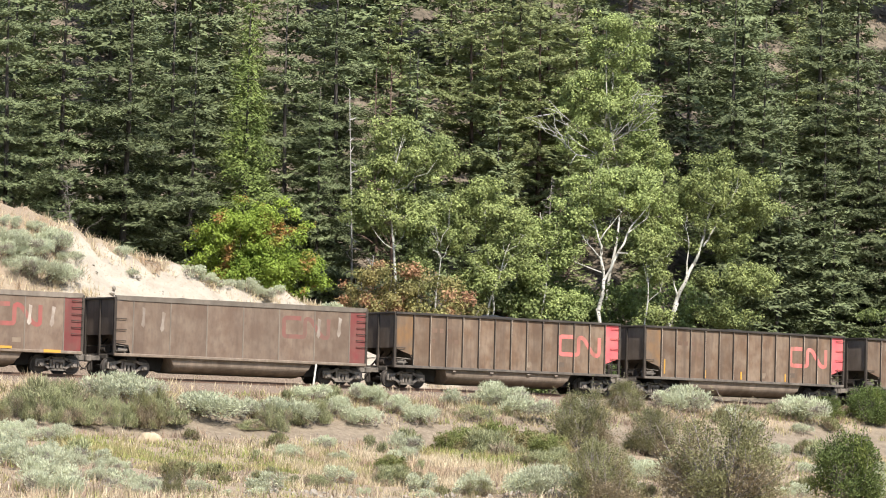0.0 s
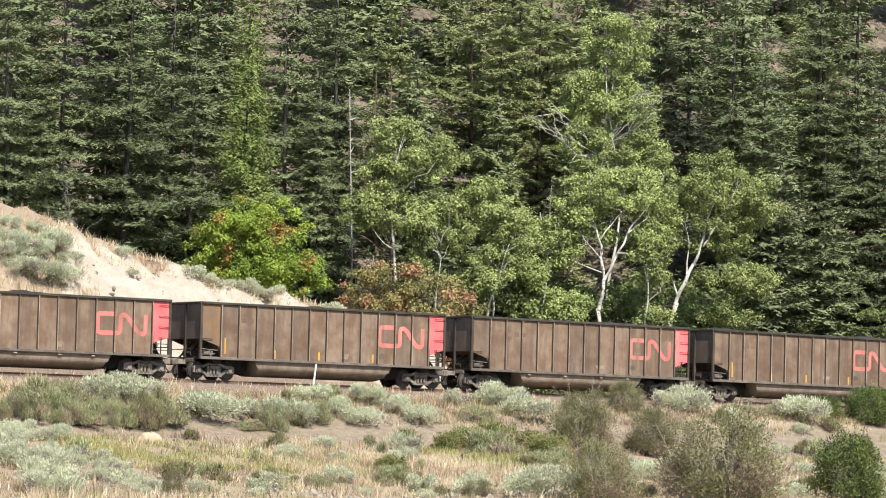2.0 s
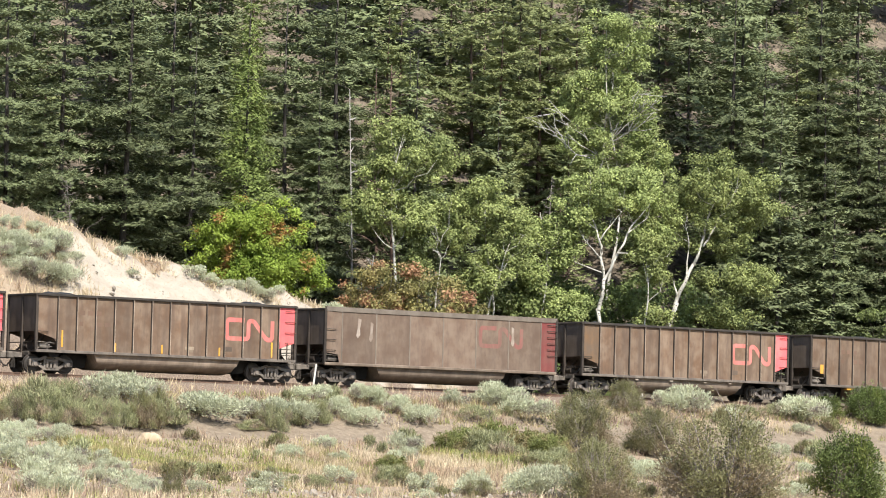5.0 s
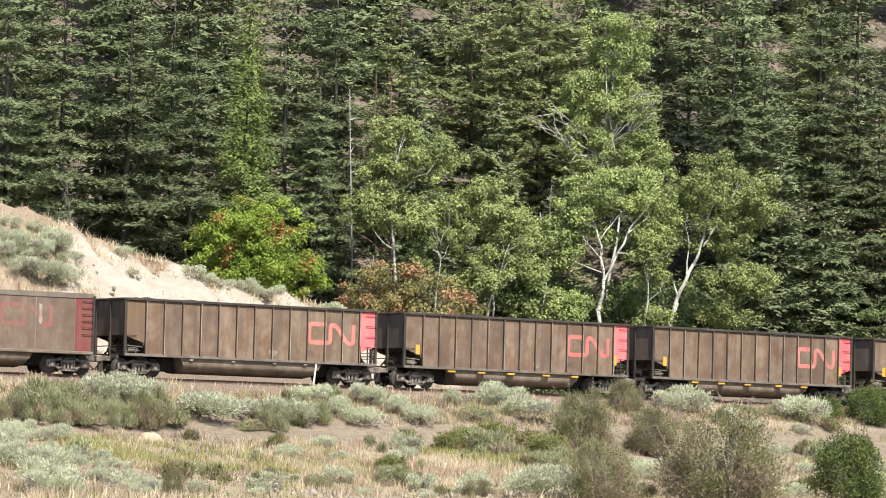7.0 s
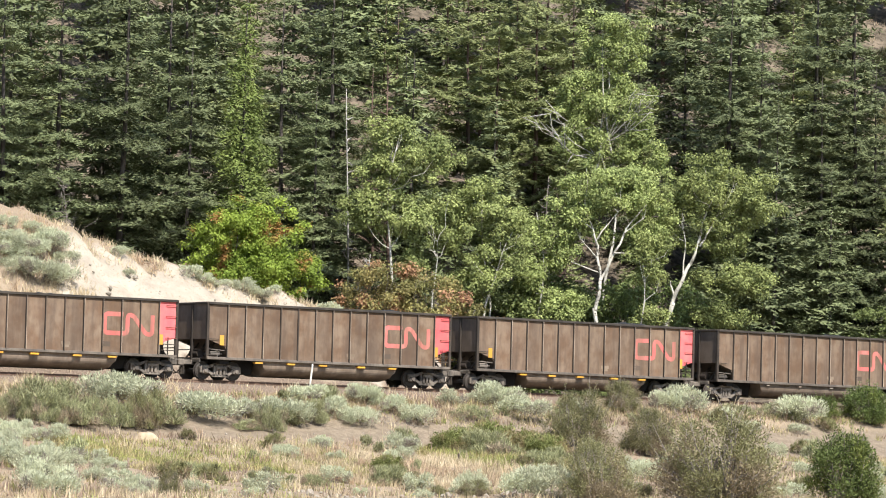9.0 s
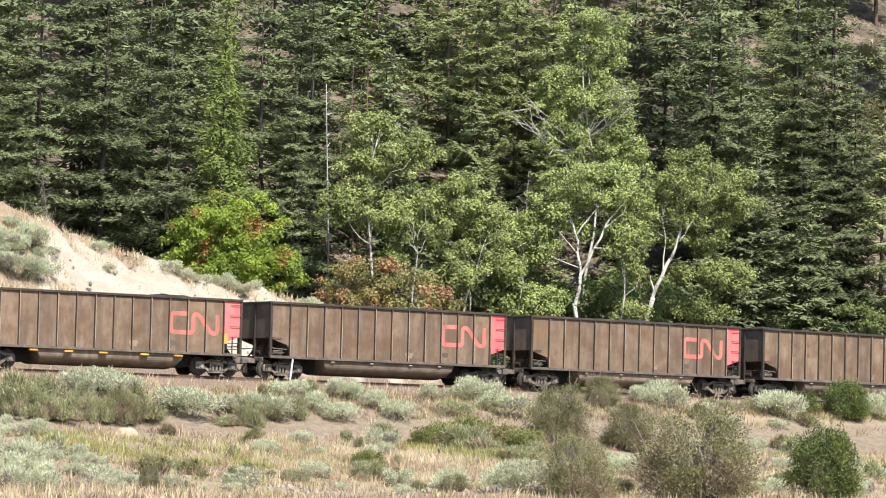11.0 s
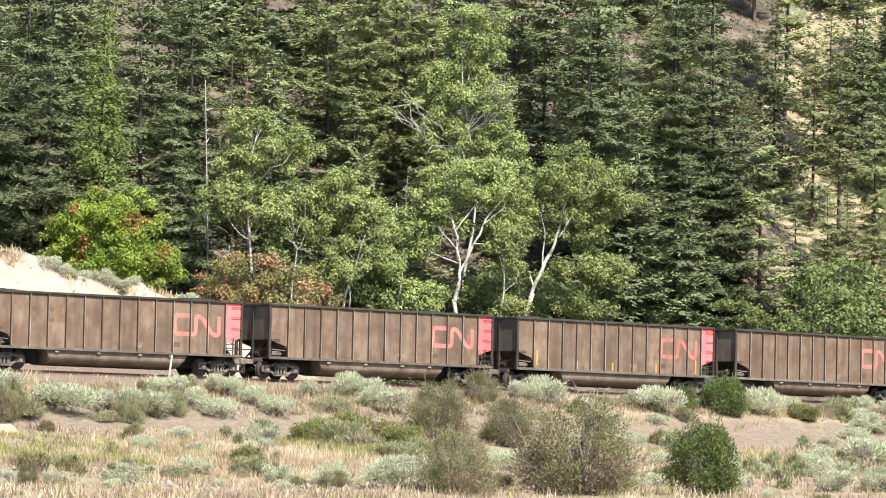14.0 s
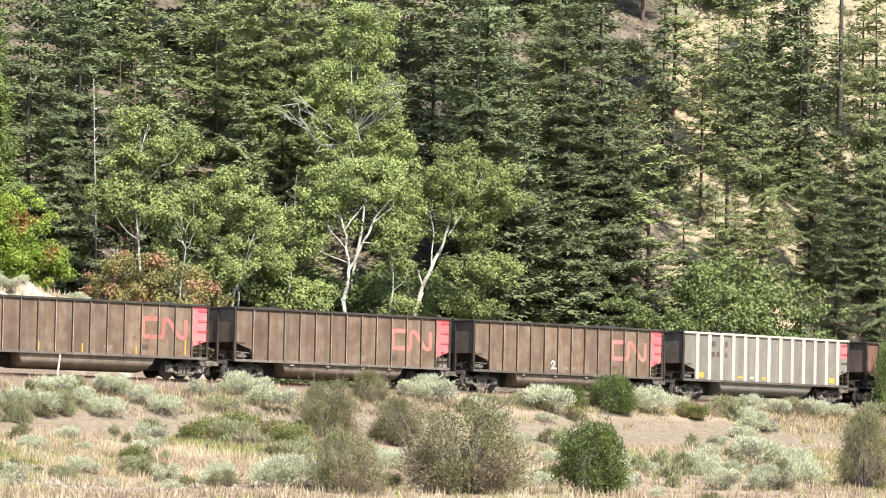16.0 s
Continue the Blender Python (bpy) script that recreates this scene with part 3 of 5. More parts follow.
def marks(car, name, boxes, mat, label, proud=0.005):
    """Painted patches on the camera's side: (x0, x1, z0, z1), each a part."""
    for i, (x0, x1, z0, z1) in enumerate(boxes):
        part(name, blk(name, mat, x0, x1, -WIDE + 0.030 - proud, -WIDE + 0.034, z0, z1), car, None, label)


def ribbed_car(seed, panel=None, post=None, edge=None, emblem=None, end_red=RED, orange=False, wide_post=0.0):
    """A gondola with a steel post between every two panels."""
    panel, post, edge = panel or BROWN, post or POST, edge or EDGE
    car = new("coal_car")
    key = panel.name + post.name
    sheet = shared(("panel", key), lambda: blk("side_panel", panel, 0.02, BAY - 0.02, 0.0, 0.02, SILL_Z + 0.10, TOP - 0.11))
    rib_w = wide_post or 0.030
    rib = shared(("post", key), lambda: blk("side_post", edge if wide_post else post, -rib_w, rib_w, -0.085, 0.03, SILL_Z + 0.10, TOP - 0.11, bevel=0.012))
    # thin strip that paints the sunlit front of each post
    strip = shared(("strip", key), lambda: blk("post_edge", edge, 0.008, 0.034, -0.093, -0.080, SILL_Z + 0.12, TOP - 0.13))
    for side in (-1, 1):
        turn = pose(0, side * (WIDE - 0.03), 0, 0, 0, 0 if side < 0 else 180)
        for i in range(BAYS):
            x = -HALF + END_BAY + (i - 1) * BAY
            if 0 < i < BAYS - 1:
                part("side_panel", sheet, car, turn @ pose(x, 0, 0))
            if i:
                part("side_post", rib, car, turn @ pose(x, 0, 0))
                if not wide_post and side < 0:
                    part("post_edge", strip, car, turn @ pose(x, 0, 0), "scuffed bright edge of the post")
        for i, red in ((0, side > 0), (BAYS - 1, side < 0)):
            mat = end_red if red and end_red else (RUSTY if orange and side < 0 else panel)
            me = shared(("end_panel", i, mat.name), lambda: end_panel_at(i, mat))
            part("end_panel", me, car, turn, "faded red end panel" if red and end_red else "")
        part("top_chord", shared(("chord", key), lambda: blk("top_chord", edge if wide_post else SOOT, -HALF, HALF, -0.10, 0.05, TOP - 0.13, TOP, bevel=0.02)), car, turn)
        part("side_sill", shared(("sill", key), lambda: blk("side_sill", SILL, -HALF, HALF, -0.06, 0.10, SILL_Z - 0.02, SILL_Z + 0.12, bevel=0.015)), car, turn)
        rungs(car, turn @ pose(HALF - BAY, 0, 0), 4, POST if end_red != RED else OLD_RED)
        part("grab_rail", shared("grab", grab_mesh), car, turn @ pose(-HALF, 0, 0))
    ends(car, BROWN_END if not wide_post else SILL, post)
    part("tub", shared(("tub", panel.name), lambda: tub_mesh(TUB if not wide_post else GREY)), car)
    part("coal_load", coal_mesh(seed), car, None, "heap of black coal")
    add_undercarriage(car)
    if emblem:
        for line in EMBLEM:
            me = shared(("emblem", emblem.name), lambda: bm_mesh("emblem", ribbon(line, 0.22, 0.0), emblem))
            part("emblem", me, car, pose(HALF - BAY - 3.08, -WIDE + 0.026, 1.98), "faded red painted ribbon emblem")
    part("brake_step", shared("brake_step", step_mesh), car, pose(HALF - BAY, -WIDE + 0.05, 0))
    part("brake_gear", shared("brake_gear", gear_mesh), car, pose(-HALF, 0, 0), "dusty brake cylinder and rods")
    return car


def end_panel_at(i, mat):
    me = end_panel_mesh(mat, True, BAY if i else END_BAY)
    if i == 0:
        me.transform(Matrix.Translation((-HALF + END_BAY, 0, 0)) @ Matrix.Diagonal((-1, 1, 1, 1)))
        me.flip_normals()
    else:
        me.transform(Matrix.Translation((HALF - BAY, 0, 0)))
    return me


def gear_mesh():
    """Brake cylinder, rods and a rail in the open end bay."""
    bm = bmesh.new()
    rod(bm, (0.05, -WIDE + 0.10, 1.52), (BAY, -WIDE + 0.10, 1.46), 0.024, None, 6)
    rod(bm, (0.30, -1.25, 1.30), (0.85, -1.25, 1.30), 0.12, None, 12)
    rod(bm, (0.85, -1.25, 1.30), (1.02, -1.25, 1.28), 0.03, None, 6)
    rod(bm, (0.12, -1.30, 1.16), (0.95, -1.20, 1.55), 0.022, None, 6)
    rod(bm, (0.70, -1.35, 1.12), (0.70, -1.35, 1.48), 0.028, None, 6)
    block(bm, 0.10, 0.22, -1.36, -1.16, 1.12, 1.42, 0.02)
    return bm_mesh("brake_gear", bm, IRON)


def step_mesh():
    bm = bmesh.new()
    for x in (0.10, 0.55, 1.0):
        block(bm, x - 0.025, x + 0.025, -0.02, 0.02, SILL_Z + 0.10, 2.0)
    for z in (1.35, 1.65):
        rod(bm, (0.10, 0, z), (1.0, 0, z), 0.02, None, 6)
    return bm_mesh("brake_step", bm, POST)


def smooth_car(seed, red=OLD_RED, emblem=True):
    """The older gondola: flush welded side, leaning top edge, red ribbed corner."""
    car = new("coal_car")
    inner = 2 * HALF - 2 * BAY
    n = 6
    w = inner / n
    sheet = shared("smooth_panel", lambda: smooth_panel_mesh(w))
    for side in (-1, 1):
        turn = pose(0, side * (WIDE - 0.03), 0, 0, 0, 0 if side < 0 else 180)
        for i in range(n):
            part("side_panel", sheet, car, turn @ pose(-HALF + BAY + i * w, 0, 0))
        for i, mat in ((0, red if side > 0 else MAUVE), (BAYS - 1, red if side < 0 else MAUVE)):
            part("end_panel", shared(("smooth_end", i, mat.name), lambda: smooth_end_mesh(i, mat)), car, turn, "grimy red corner panel" if mat is red else "")
        part("top_chord", shared("smooth_chord", lambda: bm_mesh("top_chord", prism(bmesh.new(), [(-HALF, TOP + 0.08), (HALF, TOP + 0.08), (HALF - 0.1, TOP - 0.13), (HALF - 0.75, TOP - 0.16), (-HALF + 0.75, TOP - 0.16), (-HALF + 0.1, TOP - 0.13)], -0.04, 0.08), CHORD)), car, turn)
        for i in range(n + 1):
            part("seam", shared("smooth_seam", lambda: blk("seam", CHORD, -0.032, 0.032, -0.018, 0.004, SILL_Z + 0.10, TOP - 0.18, bevel=0.006)), car, turn @ pose(-HALF + BAY + i * w, 0, 0), "pale weld seam strip")
        part("side_sill", shared("smooth_sill", lambda: blk("side_sill", TUB, -HALF, HALF, -0.07, 0.10, SILL_Z - 0.06, SILL_Z + 0.10, bevel=0.03)), car, turn)
        rungs(car, turn @ pose(HALF - BAY, 0, 0), 6, POST)
        rungs(car, turn @ pose(-HALF - 0.36, 0, -0.75), 4, POST)
    ends(car, BROWN_END, POST)
    part("tub", shared("smooth_tub", lambda: tub_mesh(TUB)), car)
    part("coal_load", coal_mesh(seed), car, None, "heap of black coal")
    add_undercarriage(car)
    part("brake_gear", shared("brake_gear", gear_mesh), car, pose(-HALF, 0, 0))
    faded = WORN_RED if seed == 0 else GHOST
    me = shared(("emblem", faded.name), lambda: bm_mesh("emblem", ribbon(EMBLEM[0], 0.22, 0.0), faded))
    part("emblem", me, car, pose(2.25, -WIDE + 0.026, 2.22), "worn dark red painted ribbon emblem")
    rng = random.Random(seed)
    for x in (-5.78, -4.75, 4.30, 5.5) if seed != 6 else (-5.4, -4.6, 4.35):
        lean = rng.uniform(-0.05, 0.22)
        me = bm_mesh("scuff", prism(bmesh.new(), [(0.10, 0.0), (0.20 + lean * 0.3, 0.18), (0.17 + lean * 0.3, 0.46), (0.19 + lean * 0.7, 0.95), (0.02 + lean * 0.6, 1.02), (0.03 + lean * 0.3, 0.5), (-0.03 + lean * 0.2, 0.14)], 0.0, 0.006), CHALK)
        part("scuff", me, car, pose(x, -WIDE + 0.022, 2.25 + rng.uniform(-0.1, 0.2)), "pale scuffed streak")
    return car


def smooth_panel_mesh(w):
    bm = block(bmesh.new(), 0.012, w - 0.012, 0.0, 0.03, SILL_Z + 0.08, TOP - 0.14, 0.006)
    return bm_mesh("side_panel", bm, MAUVE)


def smooth_end_mesh(i, mat):
    """The flush side's last bay: one reaches down to the sill, the other is cut away low over the truck."""
    if i:
        return bm_mesh("end_panel", block(bmesh.new(), HALF - BAY + 0.02, HALF - 0.02, 0.0, 0.03, SILL_Z + 0.10, TOP - 0.16, 0.006), mat)
    a, b = -HALF + 0.02, -HALF + BAY - 0.02
    return bm_mesh("end_panel", prism(bmesh.new(), [(a, TOP - 0.16), (b, TOP - 0.16), (b, SILL_Z + 0.10), (b - 0.12, SILL_Z + 0.10), (b - 0.22, 1.52), (a, 1.62)], 0.0, 0.03), mat)


def stencils(car, pale=True):
    """Lettering too worn to read, as bars."""
    marks(car, "stencil", [(0.95, 1.45, 1.42, 1.58), (1.02, 1.38, 1.30, 1.42)], STENCIL, "worn pale stencil")
    marks(car, "stencil", [(3.15, 3.62, 1.42, 1.66)], DARK_STENCIL, "worn dark stencil")


def yellow_strips(car, last):
    for x, z, tall in ((-5.92, 1.30, 0.80), (-3.0, 1.18, 0.42), (-0.4, 1.18, 0.42), (2.85, 1.18, 0.42)) + (((5.86, 1.22, 0.75),) if last else ()):
        marks(car, "reflector", [(x, x + 0.085, z, z + tall)], YELLOW, "yellow reflective strip", 0.02)


def yellow_blocks(car):
    marks(car, "reflector", [(-HALF + 0.72, -HALF + 0.96, 1.72, 2.22), (HALF - BAY + 0.02, HALF - BAY + 0.26, 1.62, 2.12)], YELLOW, "yellow reflective block", 0.02)
    for k in range(5):
        x = -4.5 + k * 1.9 + (0.4 if k > 2 else 0)
        part("reflector", shared(("dash", k), lambda: blk("reflector", YELLOW, x, x + 0.45, -WIDE - 0.03, -WIDE + 0.2, SILL_Z - 0.14, SILL_Z - 0.06)), car, None, "yellow reflective dash")


def white_dashes(car):
    for x in (-3.6, -1.2, 1.2, 3.0):
        part("lug", shared(("lug", x), lambda: blk("lug", CHALK, x, x + 0.2, -WIDE + 0.02, -WIDE + 0.2, SILL_Z - 0.12, SILL_Z - 0.06)), car)


CARS = []
for k in range(20):
    if k in (0, 1, 6):
        car = smooth_car(k)
        if k == 0:
            marks(car, "reflector", [(HALF - 2.1, HALF - 1.2, SILL_Z - 0.02, SILL_Z + 0.12), (HALF - 4.6, HALF - 3.8, SILL_Z + 0.1, SILL_Z + 0.22)], YELLOW, "yellow reflective bar", 0.09)
            marks(car, "stencil", [(HALF - 3.75, HALF - 3.3, 1.44, 1.66)], STENCIL, "worn pale stencil")
        text = "grimy smooth-sided steel coal gondola with worn emblem" if k != 1 else "dusty smooth-sided coal gondola with pale scuff streaks"
    elif k == 18:
        car = ribbed_car(k, GREY, POST, PALE_POST, None, None, wide_post=0.14)
        marks(car, "stencil", [(-5.0, -4.55, 3.05, 3.38), (-4.45, -4.1, 2.45, 2.75), (-5.1, -4.6, 2.45, 2.75), (-3.75, -3.5, 3.05, 3.38), (-3.75, -3.5, 2.45, 2.75)], DARK_STENCIL, "dark worn lettering")
        marks(car, "reflector", [(-6.0, -5.5, 1.25, 1.55), (5.55, 6.05, 1.25, 1.55), (-2.6, -2.1, 1.28, 1.42), (-0.5, -0.05, 1.28, 1.42), (3.0, 3.45, 1.28, 1.42)], YELLOW, "yellow reflective plate")
        marks(car, "placard", [(-1.5, -1.2, 1.28, 1.42)], WHITE, "small white plate")
        marks(car, "corner_patch", [(HALF - BAY + 0.2, HALF - 0.1, 2.75, 3.6)], RED, "red corner patch")
        text = "grey aluminium coal gondola with pale vertical posts"
    elif k == 19:
        car = ribbed_car(k, RUST_CAR, POST, EDGE, GHOST, OLD_RED)
        text = "rusty red-brown coal gondola loaded with coal"
    else:
        car = ribbed_car(k, emblem=EMBLEM_RED, orange=k in (2, 3, 7, 12))
        stencils(car)
        text = "dusty brown ribbed coal gondola with red end panel"
        if k in (3, 5, 15):
            yellow_strips(car, k != 3)
            text = "dusty brown ribbed coal gondola with yellow strips"
        elif k in (8, 9, 10):
            yellow_blocks(car)
            text = "dusty brown coal gondola with yellow reflective blocks"
        else:
            white_dashes(car)
        if k in (2, 3, 4, 5, 8, 13):
            marks(car, "stencil", [(-4.95, -4.65, 2.88, 3.10), (-4.5, -4.25, 2.88, 3.10), (-4.0, -3.75, 2.88, 3.10), (-4.95, -4.75, 2.36, 2.56), (-4.0, -3.7, 2.36, 2.56), (-3.55, -3.25, 2.36, 2.56)], FAINT, "ghost of red lettering")
        if k == 17:
            scribble = bm_mesh("scrawl", ribbon(rounded([(0.0, 0.34), (0.14, 0.50), (0.30, 0.38), (0.04, 0.04), (0.30, 0.10), (0.50, 0.0), (0.56, 0.22), (0.44, 0.30)], 0.06), 0.075, 0.0), WHITE)
            part("scrawl", scribble, car, pose(-1.45, -WIDE + 0.024, 1.30), "white chalk scribble")
            marks(car, "scrawl", [(-0.45, -0.15, 1.33, 1.47), (0.1, 0.45, 1.34, 1.47)], STENCIL, "faint chalk bars")
    tagged(car, text, "coal car", "cars of the coal train")
    CARS.append(car)


# ---- plants ----
def polys(name, verts, mat):
    n, k = verts.shape[:2]
    me = bpy.data.meshes.new(name)
    me.vertices.add(n * k)
    me.vertices.foreach_set("co", verts.astype(np.float32).ravel())
    me.loops.add(n * k)
    me.loops.foreach_set("vertex_index", np.arange(n * k, dtype=np.int32))
    me.polygons.add(n)
    me.polygons.foreach_set("loop_start", np.arange(0, n * k, k, dtype=np.int32))
    me.update(calc_edges=True)
    me.validate()
    return tag_mesh(me, mat)


def blades(name, base, along, across, mat):
    """Small pointed sprays: for each one triangle."""
    n = len(base)
    verts = np.empty((n, 3, 3))
    verts[:, 0], verts[:, 1], verts[:, 2] = base - across * 0.5, base + across * 0.5, base + along
    return polys(name, verts, mat)


def unit(v):
    return v / np.maximum(np.linalg.norm(v, axis=-1, keepdims=True), 1e-9)


def limb_mesh(name, runs, mat, n=6):
    """Tapered crooked limbs; each run is a list of (point, radius)."""
    verts, faces = [], []
    for run in runs:
        start = len(verts)
        for i, (p, r) in enumerate(run):
            p = Vector(p)
            d = Vector(run[min(i + 1, len(run) - 1)][0]) - Vector(run[max(i - 1, 0)][0])
            q = d.to_track_quat("Z", "Y")
            for j in range(n):
                a = 2 * math.pi * j / n
                verts.append(tuple(p + q @ Vector((r * math.cos(a), r * math.sin(a), 0))))
        for i in range(len(run) - 1):
            for j in range(n):
                a, b = start + i * n + j, start + i * n + (j + 1) % n
                faces.append((a, b, b + n, a + n))
        faces.append(tuple(range(start + (len(run) - 1) * n, start + len(run) * n)))
    return raw_mesh(name, verts, faces, mat, True)


def conifer(name, seed, tall, wide, mat, bark, fill=1.0, bare=0.05, droop=0.42, lift=0.30, hang=0.55, gappy=0.10, needle=0.22, slim=0.36, power=0.62, ragged=0.4, layer=0.8, spread=0.34, gap=0.20, limbed=1.2, upright=0.0, jitter=0.16, inner=0.14):
    """Trunk and whorled boughs; each bough is a feather whose side shoots hang like a roof and are clad in needle tufts. Returns trunk and crown meshes."""
    rng = np.random.default_rng(seed)
    lean = rng.uniform(-0.012, 0.012, 2)
    runs = [[((lean[0] * z * tall + 0.05 * math.sin(z * 9 + seed), lean[1] * z * tall, z * tall), 0.0105 * tall * (1 - z) ** 0.9 + 0.012) for z in np.linspace(-0.04, 1, 12)]]
    B, L, A = [], [], []
    up = np.array([0, 0, 1.0])
    z = bare * tall
    while z < tall * 0.985:
        f = z / tall
        full = wide * (1 - f) ** power * (0.62 + 0.38 * min(1, (f - bare) / 0.12 + 0.35))
        count = int(rng.integers(5, 8))
        turn = rng.uniform(0, 6.28)
        for k in range(count):
            if rng.random() < gappy:
                continue
            a = turn + 6.283 * k / count + rng.uniform(-0.35, 0.35)
            uneven = 1 + 0.20 * math.sin(2 * a + 0.55 * z + seed) + 0.12 * math.sin(3 * a - 1.3 * z)
            reach = max(0.35, full * uneven * rng.uniform(1 - ragged, 1.10))
            d = np.array([math.cos(a), math.sin(a), 0.0])
            side = np.array([-d[1], d[0], 0.0])
            z0 = z + rng.uniform(-jitter, jitter) * layer
            sag = droop * rng.uniform(0.6, 1.3) - upright * f
            root = np.array([lean[0] * z0, lean[1] * z0, z0])
            shoots = max(4, int(2 * reach / gap))
            su = np.linspace(inner, 0.98, shoots) + rng.uniform(-0.03, 0.03, shoots)
            way_out = np.where(np.arange(shoots) % 2 == 0, 1.0, -1.0)
            long = (spread * reach * np.clip(1.04 - su, 0, 1) ** 0.8 + 0.20) * rng.uniform(0.6, 1.25, shoots)
            splay = rng.uniform(0.7, 1.3, shoots)
            dip = hang * rng.uniform(0.5, 1.4, shoots)
            per = np.maximum(3, (long / 0.068 * fill).astype(int))
            i = np.repeat(np.arange(shoots), per)
            n = len(i)
            v = np.clip(rng.uniform(0.04, 1.0, n), 0.02, 1)
            u, h, ln = su[i], way_out[i], long[i]
            shoot = unit(d[None] * 0.75 + side[None] * (h * splay[i])[:, None])
            base = root + d * (reach * u)[:, None] + shoot * (ln * v)[:, None]
            base[:, 2] += reach * (-sag * u + lift * u ** 2.4) + ln * (0.10 * v - dip[i] * v ** 1.6) + rng.normal(0, 0.05, n)
            flank = np.where(rng.random(n) < 0.5, 1.0, -1.0)[:, None]
            along = shoot.copy()
            along[:, 2] += 0.10 - 1.1 * dip[i] * v
            along = unit(along)
            sidewise = unit(np.cross(along, up[None]))
            way = unit(along * 0.62 + sidewise * flank * 0.62 + up * 0.10 + rng.normal(0, 0.22, (n, 3))) * (needle * rng.uniform(0.65, 1.3, n))[:, None]
            face = up[None] * 0.75 + d[None] * 0.40 + shoot * (0.5 * v)[:, None] + rng.normal(0, 0.20, (n, 3))
            cross = unit(np.cross(way, face)) * (slim * needle * rng.uniform(0.7, 1.3, n))[:, None]
            B.append(base), L.append(way), A.append(cross)
            if reach > limbed:
                path = [root + d * reach * w + up * reach * (-sag * w + lift * w ** 2.4) for w in (0, 0.45, 0.85)]
                runs.append([(tuple(path[0]), 0.022 + 0.006 * reach), (tuple(path[1]), 0.016), (tuple(path[2]), 0.007)])
        z += layer * rng.uniform(0.75, 1.25)
    return limb_mesh(name + "_trunk", runs, bark, 4), blades(name + "_crown", np.concatenate(B), np.concatenate(L), np.concatenate(A), mat)


def broadleaf(name, seed, tall, wide, mat, bark, stems=1, leaves=9000, leaf=0.17, low=0.28, clumps=60, clump=0.7, thick=0.010, lean=0.10, shell=0.45):
    """Crooked pale stems whose limbs each carry an uneven clump of leaves. Returns trunk and crown meshes."""
    rng = np.random.default_rng(seed)
    runs, spines = [], []
    for k in range(stems):
        a = 6.28 * k / stems + rng.uniform(0, 1.5)
        out = np.array([math.cos(a), math.sin(a), 0.0]) * (lean * tall * (1.0 if stems > 1 else 0.4))
        wob = rng.uniform(-0.03, 0.03, (9, 3)) * tall * 0.55
        spine = [out * 0.15 + out * u ** 1.3 + np.array([0, 0, u * tall * 0.92 - 0.3]) + wob[i] * min(1, u * 3) for i, u in enumerate(np.linspace(0, 1, 9))]
        spines.append(np.array(spine))
        runs.append([(tuple(p), (thick * tall / math.sqrt(stems) + 0.015) * (1 - 0.86 * i / 8)) for i, p in enumerate(spine)])
    hubs, limbs = [], []
    for c in range(clumps):
        a, h = rng.uniform(0, 6.28), rng.uniform(0, 1)
        rad = wide * math.sqrt(max(0.05, 1 - (2 * h - 0.85) ** 2 / 1.4)) * rng.uniform(shell, 1.0)
        hub = np.array([rad * math.cos(a), rad * math.sin(a), tall * (low + (0.97 - low) * h)])
        spine = spines[int(rng.integers(stems))]
        hub[:2] += spine[min(8, int(9 * hub[2] / tall)), :2] * 0.8
        hubs.append(hub)
        r0 = 0.0014 * tall + 0.008
        if c % 6 == 0 or not limbs:
            i = int(np.clip(9 * (hub[2] / tall) * rng.uniform(0.5, 0.8), 1, 7))
            root, span = spine[i], np.linalg.norm(hub - spine[i])
            path = [root * (1 - u) + hub * u + rng.normal(0, 0.07 * span, 3) * math.sin(3.1 * u) + np.array([0, 0, -0.16 * span * math.sin(3.14 * u)]) for u in np.linspace(0, 1, 7)]
            runs.append([(tuple(q), r0 * (1 - 0.8 * n / 6)) for n, q in enumerate(path)])
            limbs += path[3:]
        else:
            near = min(limbs, key=lambda q: float(((q - hub) ** 2).sum()))
            runs.append([(tuple(near), r0 * 0.4), (tuple(near * 0.5 + hub * 0.5 + rng.normal(0, 0.2, 3)), r0 * 0.3), (tuple(hub), 0.005)])
    hubs = np.array(hubs)
    size = clump * rng.uniform(0.6, 1.3, clumps)
    weight = size ** 2 / (size ** 2).sum()
    pick = rng.choice(clumps, leaves, p=weight)
    d = unit(rng.normal(0, 1, (leaves, 3)))
    centre = hubs[pick] + d * (size[pick] * rng.uniform(0.1, 1, leaves) ** 0.45)[:, None] * np.array([1, 1, 0.66]) + rng.normal(0, 0.10, (leaves, 3))
    face = unit(d + np.array([0, 0, 0.5]) + rng.normal(0, 0.55, (leaves, 3)))
    way = unit(np.cross(face, rng.normal(0, 1, (leaves, 3)))) * (leaf * rng.uniform(0.7, 1.35, leaves))[:, None]
    cross = unit(np.cross(way, face)) * (0.85 * leaf * rng.uniform(0.7, 1.2, leaves))[:, None]
    return limb_mesh(name + "_trunk", runs, bark, 5), blades(name + "_crown", centre, way, cross * 1.25, mat)


